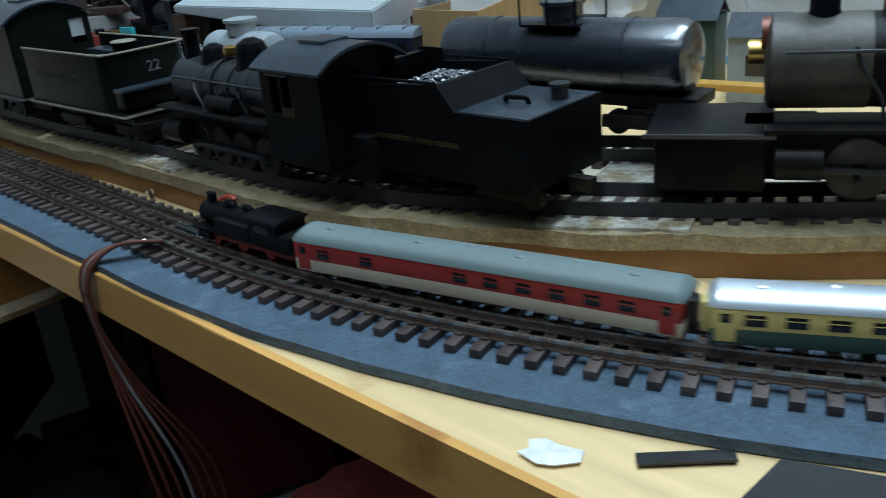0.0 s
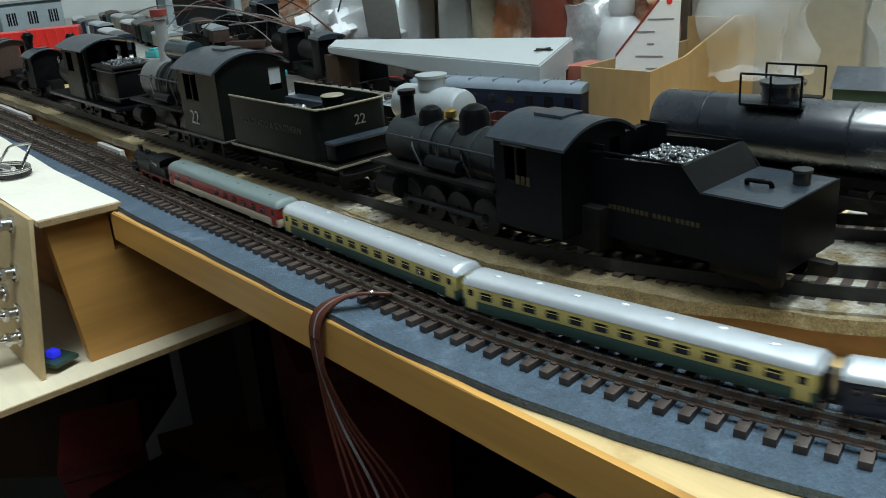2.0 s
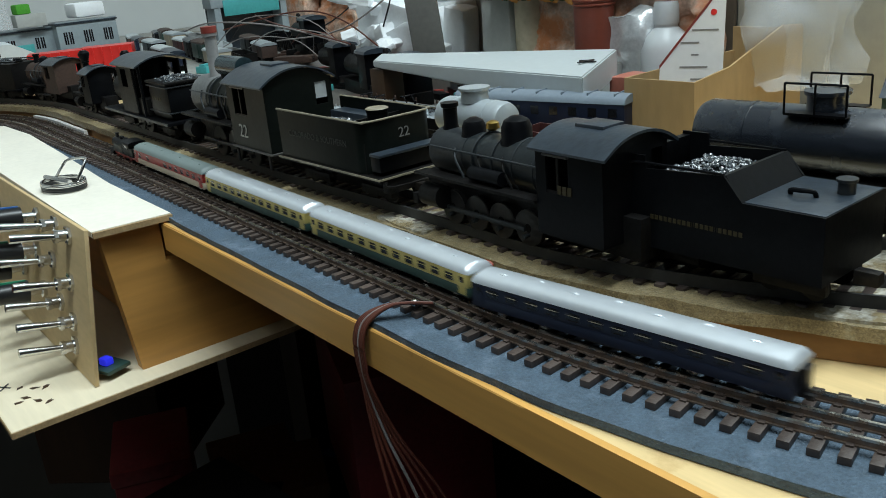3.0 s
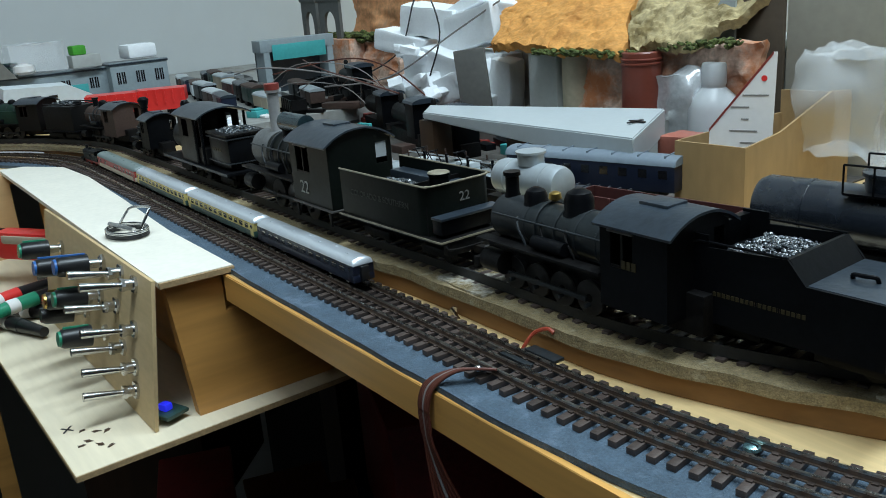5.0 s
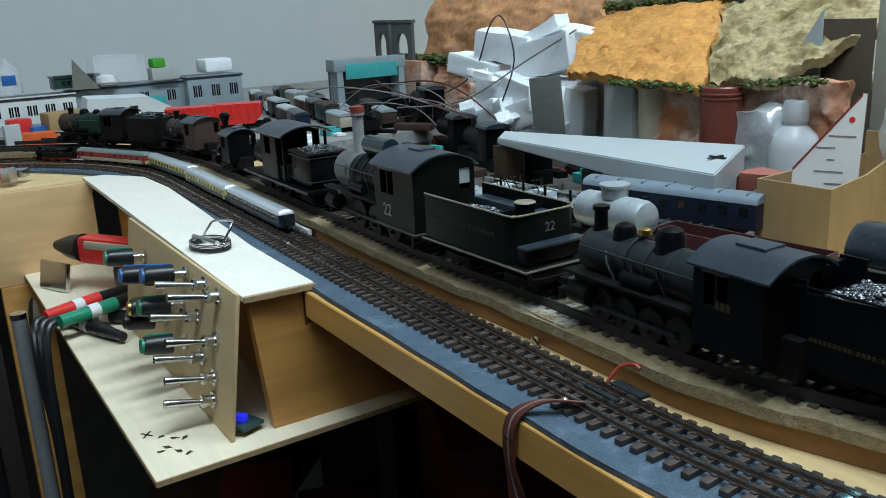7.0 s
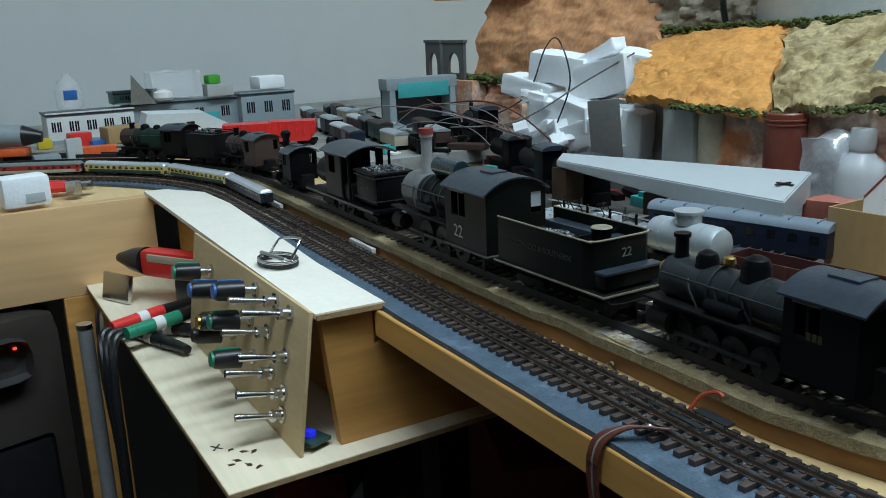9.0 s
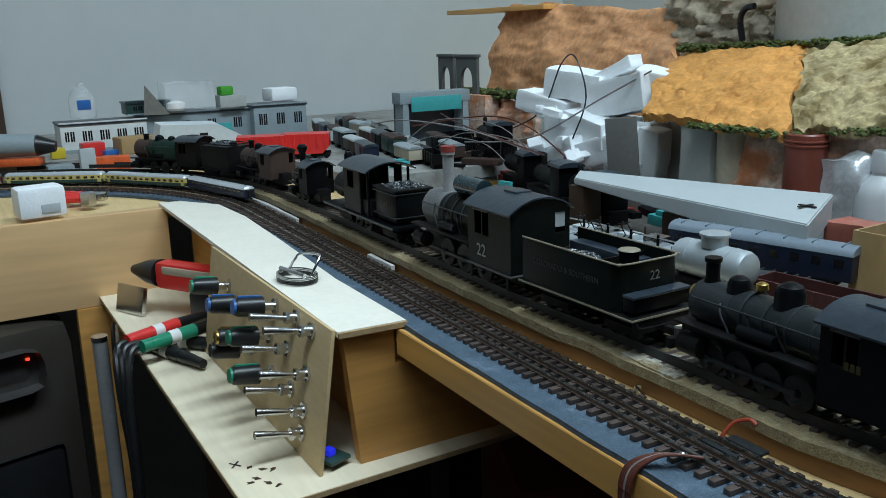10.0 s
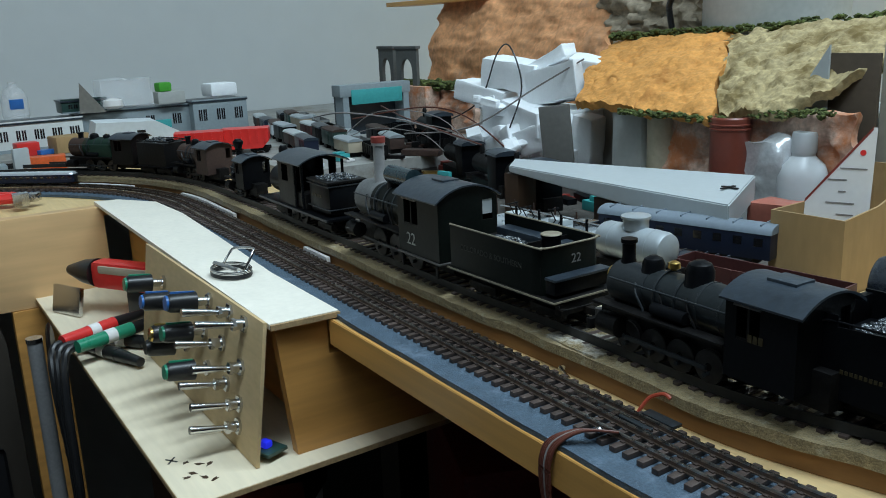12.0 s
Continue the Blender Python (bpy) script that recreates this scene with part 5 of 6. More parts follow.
def slab(name, corners, thick, material, label, cat, amount, scale, seed, cuts=26, kind="", back=7.0):
    """A torn slab hung between four corners (bottom left, bottom right, top right, top left)."""
    a, b, c, d = [Vector(p) for p in corners]
    n = (b - a).cross(d - a).normalized()
    bm = B()
    N = cuts
    grid = [[None] * (N + 1) for _ in range(N + 1)]
    rag = lambda u, k: noise.noise((u * 6.0 + seed, k, 0.5)) * 0.05
    for i in range(N + 1):
        for j in range(N + 1):
            u, v = i / N, j / N
            uu, vv = u + (0.5 - abs(u - 0.5)) * 0 + rag(v, 1.0 if u < 0.5 else 2.0) * abs(2 * u - 1), v + rag(u, 3.0 if v < 0.5 else 4.0) * abs(2 * v - 1)
            p = a.lerp(b, uu).lerp(d.lerp(c, uu), vv)
            bulge = math.sin(math.pi * min(max(v, 0), 1)) * thick * 0.5 + math.sin(math.pi * min(max(u, 0), 1)) * thick * 0.25
            h = noise.fractal(p / scale + Vector((seed * 5.1, 0, 0)), 0.9, 2.1, 6) * amount
            crack = abs(noise.noise(p / (scale * 0.8) + Vector((0, seed * 2.2, 0))))
            h -= max(0.0, 0.10 - crack) * amount * 4
            grid[i][j] = bm.verts.new(p + n * (h + bulge))
    rear = [[bm.verts.new(grid[i][j].co - n * back) if i in (0, N) or j in (0, N) else None for j in range(N + 1)] for i in range(N + 1)]
    for i in range(N):
        for j in range(N):
            bm.faces.new((grid[i][j], grid[i + 1][j], grid[i + 1][j + 1], grid[i][j + 1]))
    for i in range(N):
        bm.faces.new((grid[i][0], rear[i][0], rear[i + 1][0], grid[i + 1][0]))
        bm.faces.new((grid[i + 1][N], rear[i + 1][N], rear[i][N], grid[i][N]))
        bm.faces.new((grid[0][i + 1], rear[0][i + 1], rear[0][i], grid[0][i]))
        bm.faces.new((grid[N][i], rear[N][i], rear[N][i + 1], grid[N][i + 1]))
    return solid(name, bm, material, label=label, category=cat, kind=kind, smooth=60)


slab("foam_hill", [(-372, 296, 82), (-214, 290, 78), (-292, 404, 134), (-440, 410, 128)], 14, M_ORANGE, "orange painted carved foam hillside", "hillside", 4.0, 24, 1, 80)
slab("plaster_hill", [(-213, 291, 80), (-168, 300, 85), (-40, 412, 152), (-294, 406, 134)], 12, M_TAN, "tan plaster rock slope with dark pits", "hillside", 4.5, 15, 2, 90)
slab("rock_face", [(-272, 306, 0.5), (-205, 306, 0.5), (-205, 304, 77), (-272, 304, 77)], 4, M_ROCK, "pinkish carved rock face under the hillside", "rock", 7, 22, 3, 26)
slab("rock_face", [(-208, 318, 0.5), (-118, 322, 0.5), (-122, 312, 86), (-208, 308, 82)], 4, M_ROCK, "grey-brown carved rock face beside the jar", "rock", 7, 22, 4, 26)
slab("upper_cliff", [(-836, 440, 70), (-480, 415, 60), (-470, 458, 172), (-845, 480, 190)], 14, mat("orange_tan_cliff", (0.70, 0.33, 0.15), 0.85, vary=0.45, scale=26, bump=0.8, bscale=140, stain=(0.50, 0.29, 0.17), stain_at=0.60), "tall orange-brown rock cliff against the wall", "cliff", 7, 34, 5, 40)
slab("upper_cliff", [(-500, 452, 120), (-360, 440, 130), (-350, 450, 190), (-505, 455, 190)], 10, mat("grey_brown_rock", (0.34, 0.28, 0.20), 0.85, vary=0.5, scale=40, bump=1.0, bscale=160), "dark grey-brown broken rock", "cliff", 10, 16, 6, 30)
slab("moss_rock", [(-826, 402, 0.5), (-650, 392, 0.5), (-650, 398, 70), (-826, 404, 74)], 8, M_ROCK, "pale pinkish rock under a mossy top", "rock", 9, 24, 7, 30)
for x0, x1, z0, z1, y in ((-326, -293, 25, 78, 299),):
    bm = B()
    box(bm, x0, x1, y, y + 16, 0.4, z1, 1)
    roughen(bm, 1.2, 14, x0, 4)
    solid("grey_pillar", bm, M_GREYWALL, label="rough pale grey cardboard pillar under the hill", category="pillar")
solid("round_column", lathe(B(), [(12, 0), (12, 77), (11, 77.5)], 28), mat("tan_card_tube", (0.46, 0.40, 0.29), 0.75, vary=0.15, scale=40, bump=0.1), -279, 308, 0.4, label="round tan cardboard column under the hill", category="column")
solid("grey_prop", box(B(), -26, 0, -3, 3, 0, 82, 0.6), mat("dark_grey_card", (0.12, 0.115, 0.105), 0.8, vary=0.15, scale=40), -352, 284, 0.4, 38, label="dark grey card leaning under the hill", category="card", ry=-5)
solid("hill_core", box(B(), -420, 90, 350, 470, 0.4, 76), M_GREYWALL, label="plain grey block inside the hill", category="hill core", kind="structure")
bm = B()
lathe(bm, [(62, 0), (62, 190)], 40)
solid("grey_tower", bm, M_GREYWALL, -300, 470, 128, label="plain grey round cardboard tower on the hill", category="tower")
bm = B()
sweep(bm, [(-380, 428, 136), (-383, 426, 158), (-376, 424, 168), (-366, 424, 170)], 3.0, 10)
solid("black_hook", bm, M_BLKPLASTIC, label="black bent pipe hook by the tower", category="hook")
solid("wall_plank", box(B(), -960, -720, 452, 500, 180, 186, 0.6), M_PINE, label="thin wooden plank shelf over the cliff", category="plank")
solid("grey_sheet", extrude(B(), [(-28, 0.4), (0, 0.4), (0, 128), (-28, 84)], 0, 2, "Y"), M_GREYPLASTIC, -150, 326, 0, 3, label="pale grey sheet standing on the slope", category="sheet")
solid("brown_card", box(B(), 0, 36, 0, 3, 0, 122, 0.5), mat("dark_brown_card", (0.095, 0.070, 0.048), 0.7, vary=0.2, scale=30, bump=0.05), -154, 332, 0.4, 0, label="dark brown panel standing on the slope", category="panel")


solid("tan_board", box(B(), 0, 110, 0, 4, 0, 136, 0.5), mat("grey_tan_board", (0.36, 0.34, 0.28), 0.75, vary=0.12, scale=20, bump=0.05), -118, 336, 0.4, 0, label="grey-tan board standing behind the carton", category="board")


def scatter(name, x0, x1, y, z, n, size, label, seed, slope=0.0, spread=8):
    bm = B()
    rnd = random.Random(seed)
    for _ in range(n):
        u = rnd.random()
        g = bmesh.ops.create_icosphere(bm, subdivisions=1, radius=size * rnd.uniform(0.4, 1.2))
        o = Vector((x0 + (x1 - x0) * u, y + rnd.uniform(-spread, spread), z + slope * u + rnd.uniform(-size, size * 1.2)))
        for v in g["verts"]:
            v.co = o + Vector((v.co.x * rnd.uniform(0.7, 1.6), v.co.y * rnd.uniform(0.7, 1.5), v.co.z * rnd.uniform(0.5, 1.0)))
    return solid(name, bm, M_MOSS, label=label, category="scatter", kind="stuff", smooth=5)


scatter("moss", -310, -205, 292, 78, 260, 2.0, "green scatter along the foot of the hill", 1)
scatter("moss", -200, -130, 303, 82, 150, 2.0, "green scatter along the foot of the slope", 2, 3)
scatter("moss", -440, -240, 412, 133, 420, 2.6, "green scatter on top of the hill", 3, 6)
scatter("moss", -240, 60, 414, 140, 420, 3.0, "green scatter on top of the slope", 4, 14)
scatter("moss", -830, -650, 400, 76, 420, 4.0, "olive green scatter on the mossy rock", 5, 0, 12)

# broken polystyrene
for k, (x, y, z, sx, sy, sz, rz, rx, ry) in enumerate([(-520, 352, 84, 38, 16, 30, 8, 4, 6), (-452, 350, 74, 52, 16, 34, -6, 0, -10), (-560, 338, 66, 34, 14, 22, 14, 0, 12), (-478, 336, 48, 40, 14, 24, -12, 6, 6),
        (-440, 330, 32, 42, 12, 26, 6, 10, -16), (-505, 326, 20, 36, 12, 22, -14, 0, -20), (-470, 356, 106, 30, 10, 13, 6, 0, -24), (-412, 350, 100, 16, 10, 18, 20, 14, 10), (-392, 330, 24, 12, 10, 44, 8, 6, 10), (-470, 350, 0.4, 80, 24, 70, 0, 0, 0)]):
    bm = B()
    box(bm, -sx, sx, -sy, sy, 0, sz, 2)
    roughen(bm, 2.2, 22.0, k + 20, 4)
    solid("polystyrene_chunk", bm, M_STYRO, x, y, z, rz, "broken chunk of white polystyrene in a pile", "polystyrene", "heap of polystyrene", rx=rx, ry=ry, smooth=18)
sty = random.Random(12)
for k in range(22):
    u = sty.random()
    sx, sy, sz = sty.uniform(5, 17), sty.uniform(4, 9), sty.uniform(4, 14)
    bm = B()
    box(bm, -sx, sx, -sy, sy, 0, sz, 0.8)
    roughen(bm, 1.6, 9.0, k + 60, 2)
    solid("polystyrene_chunk", bm, M_STYRO, -400 - 150 * u, sty.uniform(306, 334), 14 + 66 * sty.random() * (0.5 + 0.5 * u), sty.uniform(-60, 60), "small crumbled piece of white polystyrene", "polystyrene", "heap of polystyrene", rx=sty.uniform(-40, 40), ry=sty.uniform(-40, 40), smooth=18)

# ---- the back of the layout: platform, buildings, portals, wagons ----
solid("back_platform", extrude(B(), [(-1255, -320), (-905, -320), (-905, 95), (-800, 110), (-560, 120), (-560, 600), (-1255, 600)], 0.3, 20, "Z"), mat("grey_base_card", (0.30, 0.30, 0.28), 0.8, vary=0.25, scale=20, stain=(0.16, 0.13, 0.10), stain_at=0.6), label="raised grey base board at the back of the layout", kind="structure", category="base board")


def model_building(x, y0, y1, z, h, depth, wall_mat, label, bays, window_mat, door=None, rz=0.0):
    b = thing("model_building", x, (y0 + y1) / 2, z, rz, label, "model building", "model buildings at the back")
    w = (y1 - y0) / 2
    part("wall", box(B(), -depth, 0, -w, w, 0, h, 0.4), wall_mat, b)
    roof = part("roof", box(B(), -depth - 1.5, 1.5, -w - 1.5, w + 1.5, h, h + 2.2, 0.3), M_SHEENBLK, b)
    part("parapet", box(B(), -0.5, 1.2, -w - 1, w + 1, h + 2.2, h + 4, 0.2), wall_mat, roof)
    for k in range(bays):
        y = -w + (2 * w) * (k + 0.5) / bays
        for dy in (-3.2, 3.2):
            win = part("window", box(B(), -0.5, 0.35, y + dy - 2.4, y + dy + 2.4, h * 0.42, h * 0.78), window_mat, b)
            part("window_bar", box(B(), 0.35, 0.6, y + dy - 0.3, y + dy + 0.3, h * 0.42, h * 0.78), wall_mat, win)
    part("plinth", box(B(), -0.4, 0.9, -w, w, 0, h * 0.12), M_BLUEGREY, b)
    if door:
        part("garage_door", box(B(), -0.5, 0.8, door[0], door[1], h * 0.05, h * 0.6, 0.3), M_TEAL, b, "teal roller door")
    return b


model_building(-975, -96, 8, 20.2, 34, 60, M_WHITEBLD, "white flat-roofed model factory with paired windows", 5, M_WINDOW)
model_building(-990, 8, 150, 20.2, 38, 70, M_BLUEGREY, "blue-grey model factory with a teal roller door", 4, M_WINDOW, (5, 45))
model_building(-972, 150, 226, 20.2, 42, 60, M_BLUEGREY, "blue-grey model warehouse with small dark windows", 3, M_WINDOW)
model_building(-1000, -10, 45, 60.5, 14, 40, M_DKGREEN, "dark green upper storey under a flat roof", 2, M_WINDOW)
solid("grey_wedge", extrude(B(), [(0, 0), (32, 0), (4, 38)], -3, 3, "Y"), mat("grey_brown_card", (0.20, 0.19, 0.165), 0.8, vary=0.2, scale=40), -985, 8, 60.5, 75, label="grey triangular card standing on a roof", category="card")
crumple("clear_blister", -1000, 68, 62, 20, 32, 36, M_CLEAR, "clear plastic blister pack lying on a roof", "blister pack", 31, amount=4)
solid("white_tub", lathe(B(), [(11, 0), (13, 3), (12, 10), (4, 13)], 20), M_PAPER, -985, 50, 64, label="small white tub on the roof", category="tub")
solid("green_sponge", box(B(), -8, 8, -9, 9, 0, 12, 2.5), mat("grass_green_foam", (0.06, 0.34, 0.03), 0.8, vary=0.2, scale=80), -990, 118, 80, 10, label="bright green foam piece on a roof", category="foam")
solid("brown_roof_box", box(B(), -12, 12, -18, 18, 0, 15.5, 0.6), M_GREYWALL, -990, 125, 64.3, label="grey-brown box on the warehouse roof", category="box")
solid("white_blister", box(B(), -16, 16, -20, 20, 0, 18, 4), M_STYRO, -990, 195, 68.5, 8, label="white plastic packing piece on a roof", category="packing")
bm = B()
lathe(bm, [(15, 0), (16, 3), (16, 24), (12, 34), (5, 40), (5, 44)], 24)
solid("clear_bottle", bm, M_CLEAR, -995, -64, 60.5, label="empty clear plastic bottle standing on a roof", category="bottle")
solid("blue_label", box(B(), 14.2, 16.6, -8, 8, 12, 24, 0.6), M_BLUEPLASTIC, -995, -64, 60.5, label="blue paper label on the clear bottle", category="label")
tub = thing("clear_tray", -885, 48, 20.3, 4, "upturned translucent plastic tray in front of the buildings", "tray", ry=6)
part("tray_shell", extrude(B(), [(-56, 8), (-50, 40), (20, 36), (56, 16), (56, 6)], -2, 22), mat("frosted_plastic", (0.66, 0.72, 0.75), 0.35, vary=0.08, scale=30, bump=0.1), tub)
part("tray_marking", box(B(), 22, 22.4, -4, 6, 24, 27), M_BLKPLASTIC, tub)


def hopper(x, y, z, rz, material, label, half=26, w=14, h=24):
    c = thing("hopper_wagon", x, y, z, rz, label, "wagon", "red hopper wagons")
    bm = B()
    extrude(bm, [(-half * 0.7, 6), (half * 0.7, 6), (half, 14), (half, h + 4), (-half, h + 4), (-half, 14)], -w, w, "Y")
    part("body", bm, material, c)
    for k in range(6):
        xx = -half + 4 + (2 * half - 8) * k / 5
        part("rib", box(B(), xx - 0.8, xx + 0.8, -w - 1.2, -w, 13, h + 4), material, c)
    trucks(c, (-half * 0.6, half * 0.6), 3.2)
    return c


hopper(-748, 84, 20.3, 70, M_BRIGHTRED, "bright red plastic hopper wagon behind the engines")
hopper(-738, 134, 20.3, 64, M_BRIGHTRED, "bright red plastic hopper wagon behind the engines")

shed = thing("model_shed", -762, 316, 20.2, 0, "blue-grey model engine shed with a teal sign band", "model building")
for y in (-46, 40):
    part("pier", extrude(B(), [(y, 0), (y + 10, 0), (y + 8, 62), (y + 1, 62)], -22, 0), M_BLUEGREY, shed)
part("lintel", box(B(), -22, 0.5, -49, 51, 50, 64, 0.5), M_BLUEGREY, shed)
part("sign_band", box(B(), 0.5, 1.6, -34, 38, 40, 58, 0.3), M_TEAL, shed, "teal sign band")
part("back_wall", box(B(), -24, -22, -46, 48, 0, 50), M_SHEENBLK, shed)
for x, y, rz in ((-850, 386, 0), (-790, 382, 10)):
    p = thing("tunnel_portal", x, y, 76, rz, "dark grey tunnel portal piece standing upright", "portal", "tunnel portals")
    bm = B()
    pts = [(-25, 0), (-25, 50), (25, 50), (25, 0), (14, 0)] + [(14 * math.cos(math.pi * i / 10), 18 + 18 * math.sin(math.pi * i / 10)) for i in range(11)] + [(-14, 0)]
    extrude(bm, pts, -3, 3, "Y")
    part("arch", bm, mat("portal_grey", (0.10, 0.105, 0.10), 0.7, vary=0.2, scale=50), p)
    p.scale = (0.8, 0.8, 0.95)
    part("ledge_stone", box(B(), -27, 27, -5, 5, 49, 53, 0.5), mat("portal_grey", (0.1, 0.1, 0.1)), p)
solid("portal_ledge", box(B(), -880, -740, 376, 398, 20.2, 75.8, 1), M_ROCK, label="rough stone ledge under the portals", category="ledge")

# rows of stored wagons and engines at the back
COLS = [M_BROWN, M_MAROON, M_NAVY, M_GRIME, M_GREYPLASTIC, M_DKGREEN, M_BLACK, M_BEIGE]
row_rnd = random.Random(4)


def box_wagon(x, y, z, rz, half, w, h, material, roof, label):
    c = thing("goods_wagon", x, y, z, rz, label, "wagon", "stored wagons at the back")
    part("body", box(B(), -half, half, -w, w, 5, 5 + h, 0.4), material, c)
    part("roof", extrude(B(), roof_outline(w + 0.6, 5 + h - 0.2, 5 + h + 3), -half - 0.6, half + 0.6), roof, c)
    for x_ in (-half * 0.6, half * 0.6):
        part("running_gear", box(B(), x_ - 6, x_ + 6, -w + 1, w - 1, 0, 5.1, 0.3), M_GRIME, c)
    for sd in (-1, 1):
        part("sliding_door", box(B(), -5, 5, sd * w - 0.4, sd * w + 0.4, 6, 4 + h, 0.2), material, c)
    return c


for r, (x0, y0, x1, y1, n) in enumerate([(-1000, 250, -640, 170, 6), (-1010, 290, -600, 200, 7), (-700, 275, -590, 246, 2)]):
    for k in range(n):
        u = (k + 0.5) / n
        m_ = COLS[(r * 3 + k * 2) % len(COLS)]
        box_wagon(x0 + (x1 - x0) * u, y0 + (y1 - y0) * u, 20.3, math.degrees(math.atan2(y1 - y0, x1 - x0)) + row_rnd.uniform(-6, 6) + 180, 24, 8, row_rnd.uniform(11, 17), m_, [M_GREYPLASTIC, M_SHEENBLK, M_BROWN, M_SILVERTANK][(k + r) % 4], "weathered goods wagon parked in a crowded row")
for k, (x, y, rz) in enumerate(((-600, 296, -14), (-510, 272, -15), (-430, 252, -14), (-360, 240, -10))):
    c = thing("stored_engine", x, y, 0.4 if x > -560 else 20.3, rz, "dark stored steam engine in the back row", "locomotive", "stored engines at the back")
    bm = B()
    lathe(bm, [(7, -34), (9, -32), (9, 12)], 20, (0, 0, 24), "X")
    part("boiler", bm, M_GRIME, c)
    part("cab", box(B(), 12, 32, -11, 11, 8, 38, 1), M_BLACK, c)
    part("cab_roof", extrude(B(), roof_outline(12.5, 37.6, 42), 10, 35), M_SHEENBLK, c)
    part("frame", box(B(), -36, 36, -9, 9, 0, 12, 0.6), M_GRIME, c)
    for x_, r_, h_ in ((-26, 2.4, 42), (-10, 4, 38), (3, 3.6, 37)):
        part("dome", lathe(B(), [(r_, 30), (r_, h_ - 1.5), (r_ * 0.6, h_)], 14, (x_, 0, 0)), M_GRIME, c)
def low_wagon(x, y, z, rz, half, h, material, label):
    c = thing("gondola_wagon", x, y, z, rz, label, "wagon", "low wagons in the back rows")
    bm = B()
    rim = [(-half, -8), (half, -8), (half, 8), (-half, 8)]
    out = [[bm.verts.new((px_, py_, zz)) for px_, py_ in rim] for zz in (5, 5 + h)]
    inn = [[bm.verts.new((px_ * (1 - 0.8 / half), py_ * 0.9, zz)) for px_, py_ in rim] for zz in (7, 5 + h)]
    for i in range(4):
        j = (i + 1) % 4
        bm.faces.new((out[0][i], out[0][j], out[1][j], out[1][i]))
        bm.faces.new((out[1][i], out[1][j], inn[1][j], inn[1][i]))
        bm.faces.new((inn[1][i], inn[1][j], inn[0][j], inn[0][i]))
    bm.faces.new(out[0][::-1])
    bm.faces.new(inn[0])
    part("body", bm, material, c)
    for k in range(6):
        x_ = -half + 3 + (2 * half - 6) * k / 5
        part("rib", box(B(), x_ - 0.6, x_ + 0.6, -8.8, -8, 5, 5 + h), material, c)
    for x_ in (-half * 0.6, half * 0.6):
        part("running_gear", box(B(), x_ - 6, x_ + 6, -7, 7, 0, 5.1, 0.3), M_GRIME, c)
    return c


M_DULLGREY = mat("dull_grey_wagon", (0.21, 0.215, 0.21), 0.6, vary=0.25, scale=60, bump=0.15, stain=(0.10, 0.085, 0.07), stain_at=0.6)
for k in range(8):
    u = (k + 0.5) / 8
    low_wagon(-1000 + 440 * u, 318 - 110 * u, 20.3, -14 + row_rnd.uniform(-2, 2), 26, 9 + (k % 3) * 1.5, [M_DULLGREY, M_GREYPLASTIC, M_DULLGREY, M_GRIME][k % 4], "dull grey open wagon in a long back row")
for k in range(5):
    u = (k + 0.5) / 5
    low_wagon(-745 + 185 * u, 318 - 26 * u, 20.3, -8 + row_rnd.uniform(-3, 3), 17, 10 + (k % 2) * 5, [M_GRIME, M_BLACK][k % 2], "grimy black open wagon by the shed")
for k in range(7):
    x0_, y0_ = row_rnd.uniform(-760, -560), row_rnd.uniform(215, 320)
    x1_, y1_ = x0_ + row_rnd.uniform(90, 240), y0_ + row_rnd.uniform(-50, 60)
    zm = row_rnd.uniform(44, 66)
    solid("loose_wire", sweep(B(), [(x0_, y0_, 34), (x0_ * 0.7 + x1_ * 0.3, y0_ * 0.7 + y1_ * 0.3, zm), (x0_ * 0.3 + x1_ * 0.7, y0_ * 0.3 + y1_ * 0.7 + 8, zm - 4), (x1_, y1_, 24)], 0.5, 6), [M_GREYWIRE, M_BLKPLASTIC, M_COPPERWIRE][k % 3], label="loose connecting wire arching over the layout", category="wire", group="loose wires")
for k in range(90):
    x, y = row_rnd.uniform(-620, -200), 0
    y = row_rnd.uniform(215, 300) if x > -400 else row_rnd.uniform(130, 300)
    if -350 < x < -110 and 170 < y < 245:
        continue
    m_ = row_rnd.choice([M_GRIME, M_BROWN, M_GREYPLASTIC, M_BRASS, M_STYRO, M_BLACK, M_TEAL, M_PAPER, M_DKRED])
    bm = B()
    a, b, c_ = row_rnd.uniform(5, 22), row_rnd.uniform(3, 8), row_rnd.uniform(2, 9)
    box(bm, -a, a, -b, b, 0, c_, 0.5)
    if row_rnd.random() < 0.5:
        box(bm, -a * 0.6, a * 0.4, -b * 0.7, b * 0.7, c_, c_ + row_rnd.uniform(2, 8), 0.5)
    solid("scrap_part", bm, m_, x, y, (20.3 if x < -560 and y > 122 else 0.4), row_rnd.uniform(-40, 40), label="loose model part lying among the stock", category="model part")
for k, pts in enumerate([[(-640, 330, 40), (-560, 330, 70), (-520, 326, 120), (-490, 320, 128), (-470, 318, 90), (-480, 310, 50)], [(-600, 260, 40), (-520, 290, 50), (-450, 320, 90), (-400, 335, 116)], [(-720, 300, 60), (-620, 270, 56), (-520, 250, 52), (-440, 246, 44)], [(-760, 230, 50), (-660, 220, 62), (-560, 240, 58), (-470, 262, 40)], [(-700, 250, 50), (-600, 285, 66), (-540, 300, 58), (-470, 300, 30)]]):
    solid("loose_wire", sweep(B(), pts, 0.8, 8), [M_BLKPLASTIC, M_GREYWIRE, M_COPPERWIRE, M_GREYWIRE, M_COPPERWIRE][k], label="loose connecting wire arching over the layout", category="wire", group="loose wires")

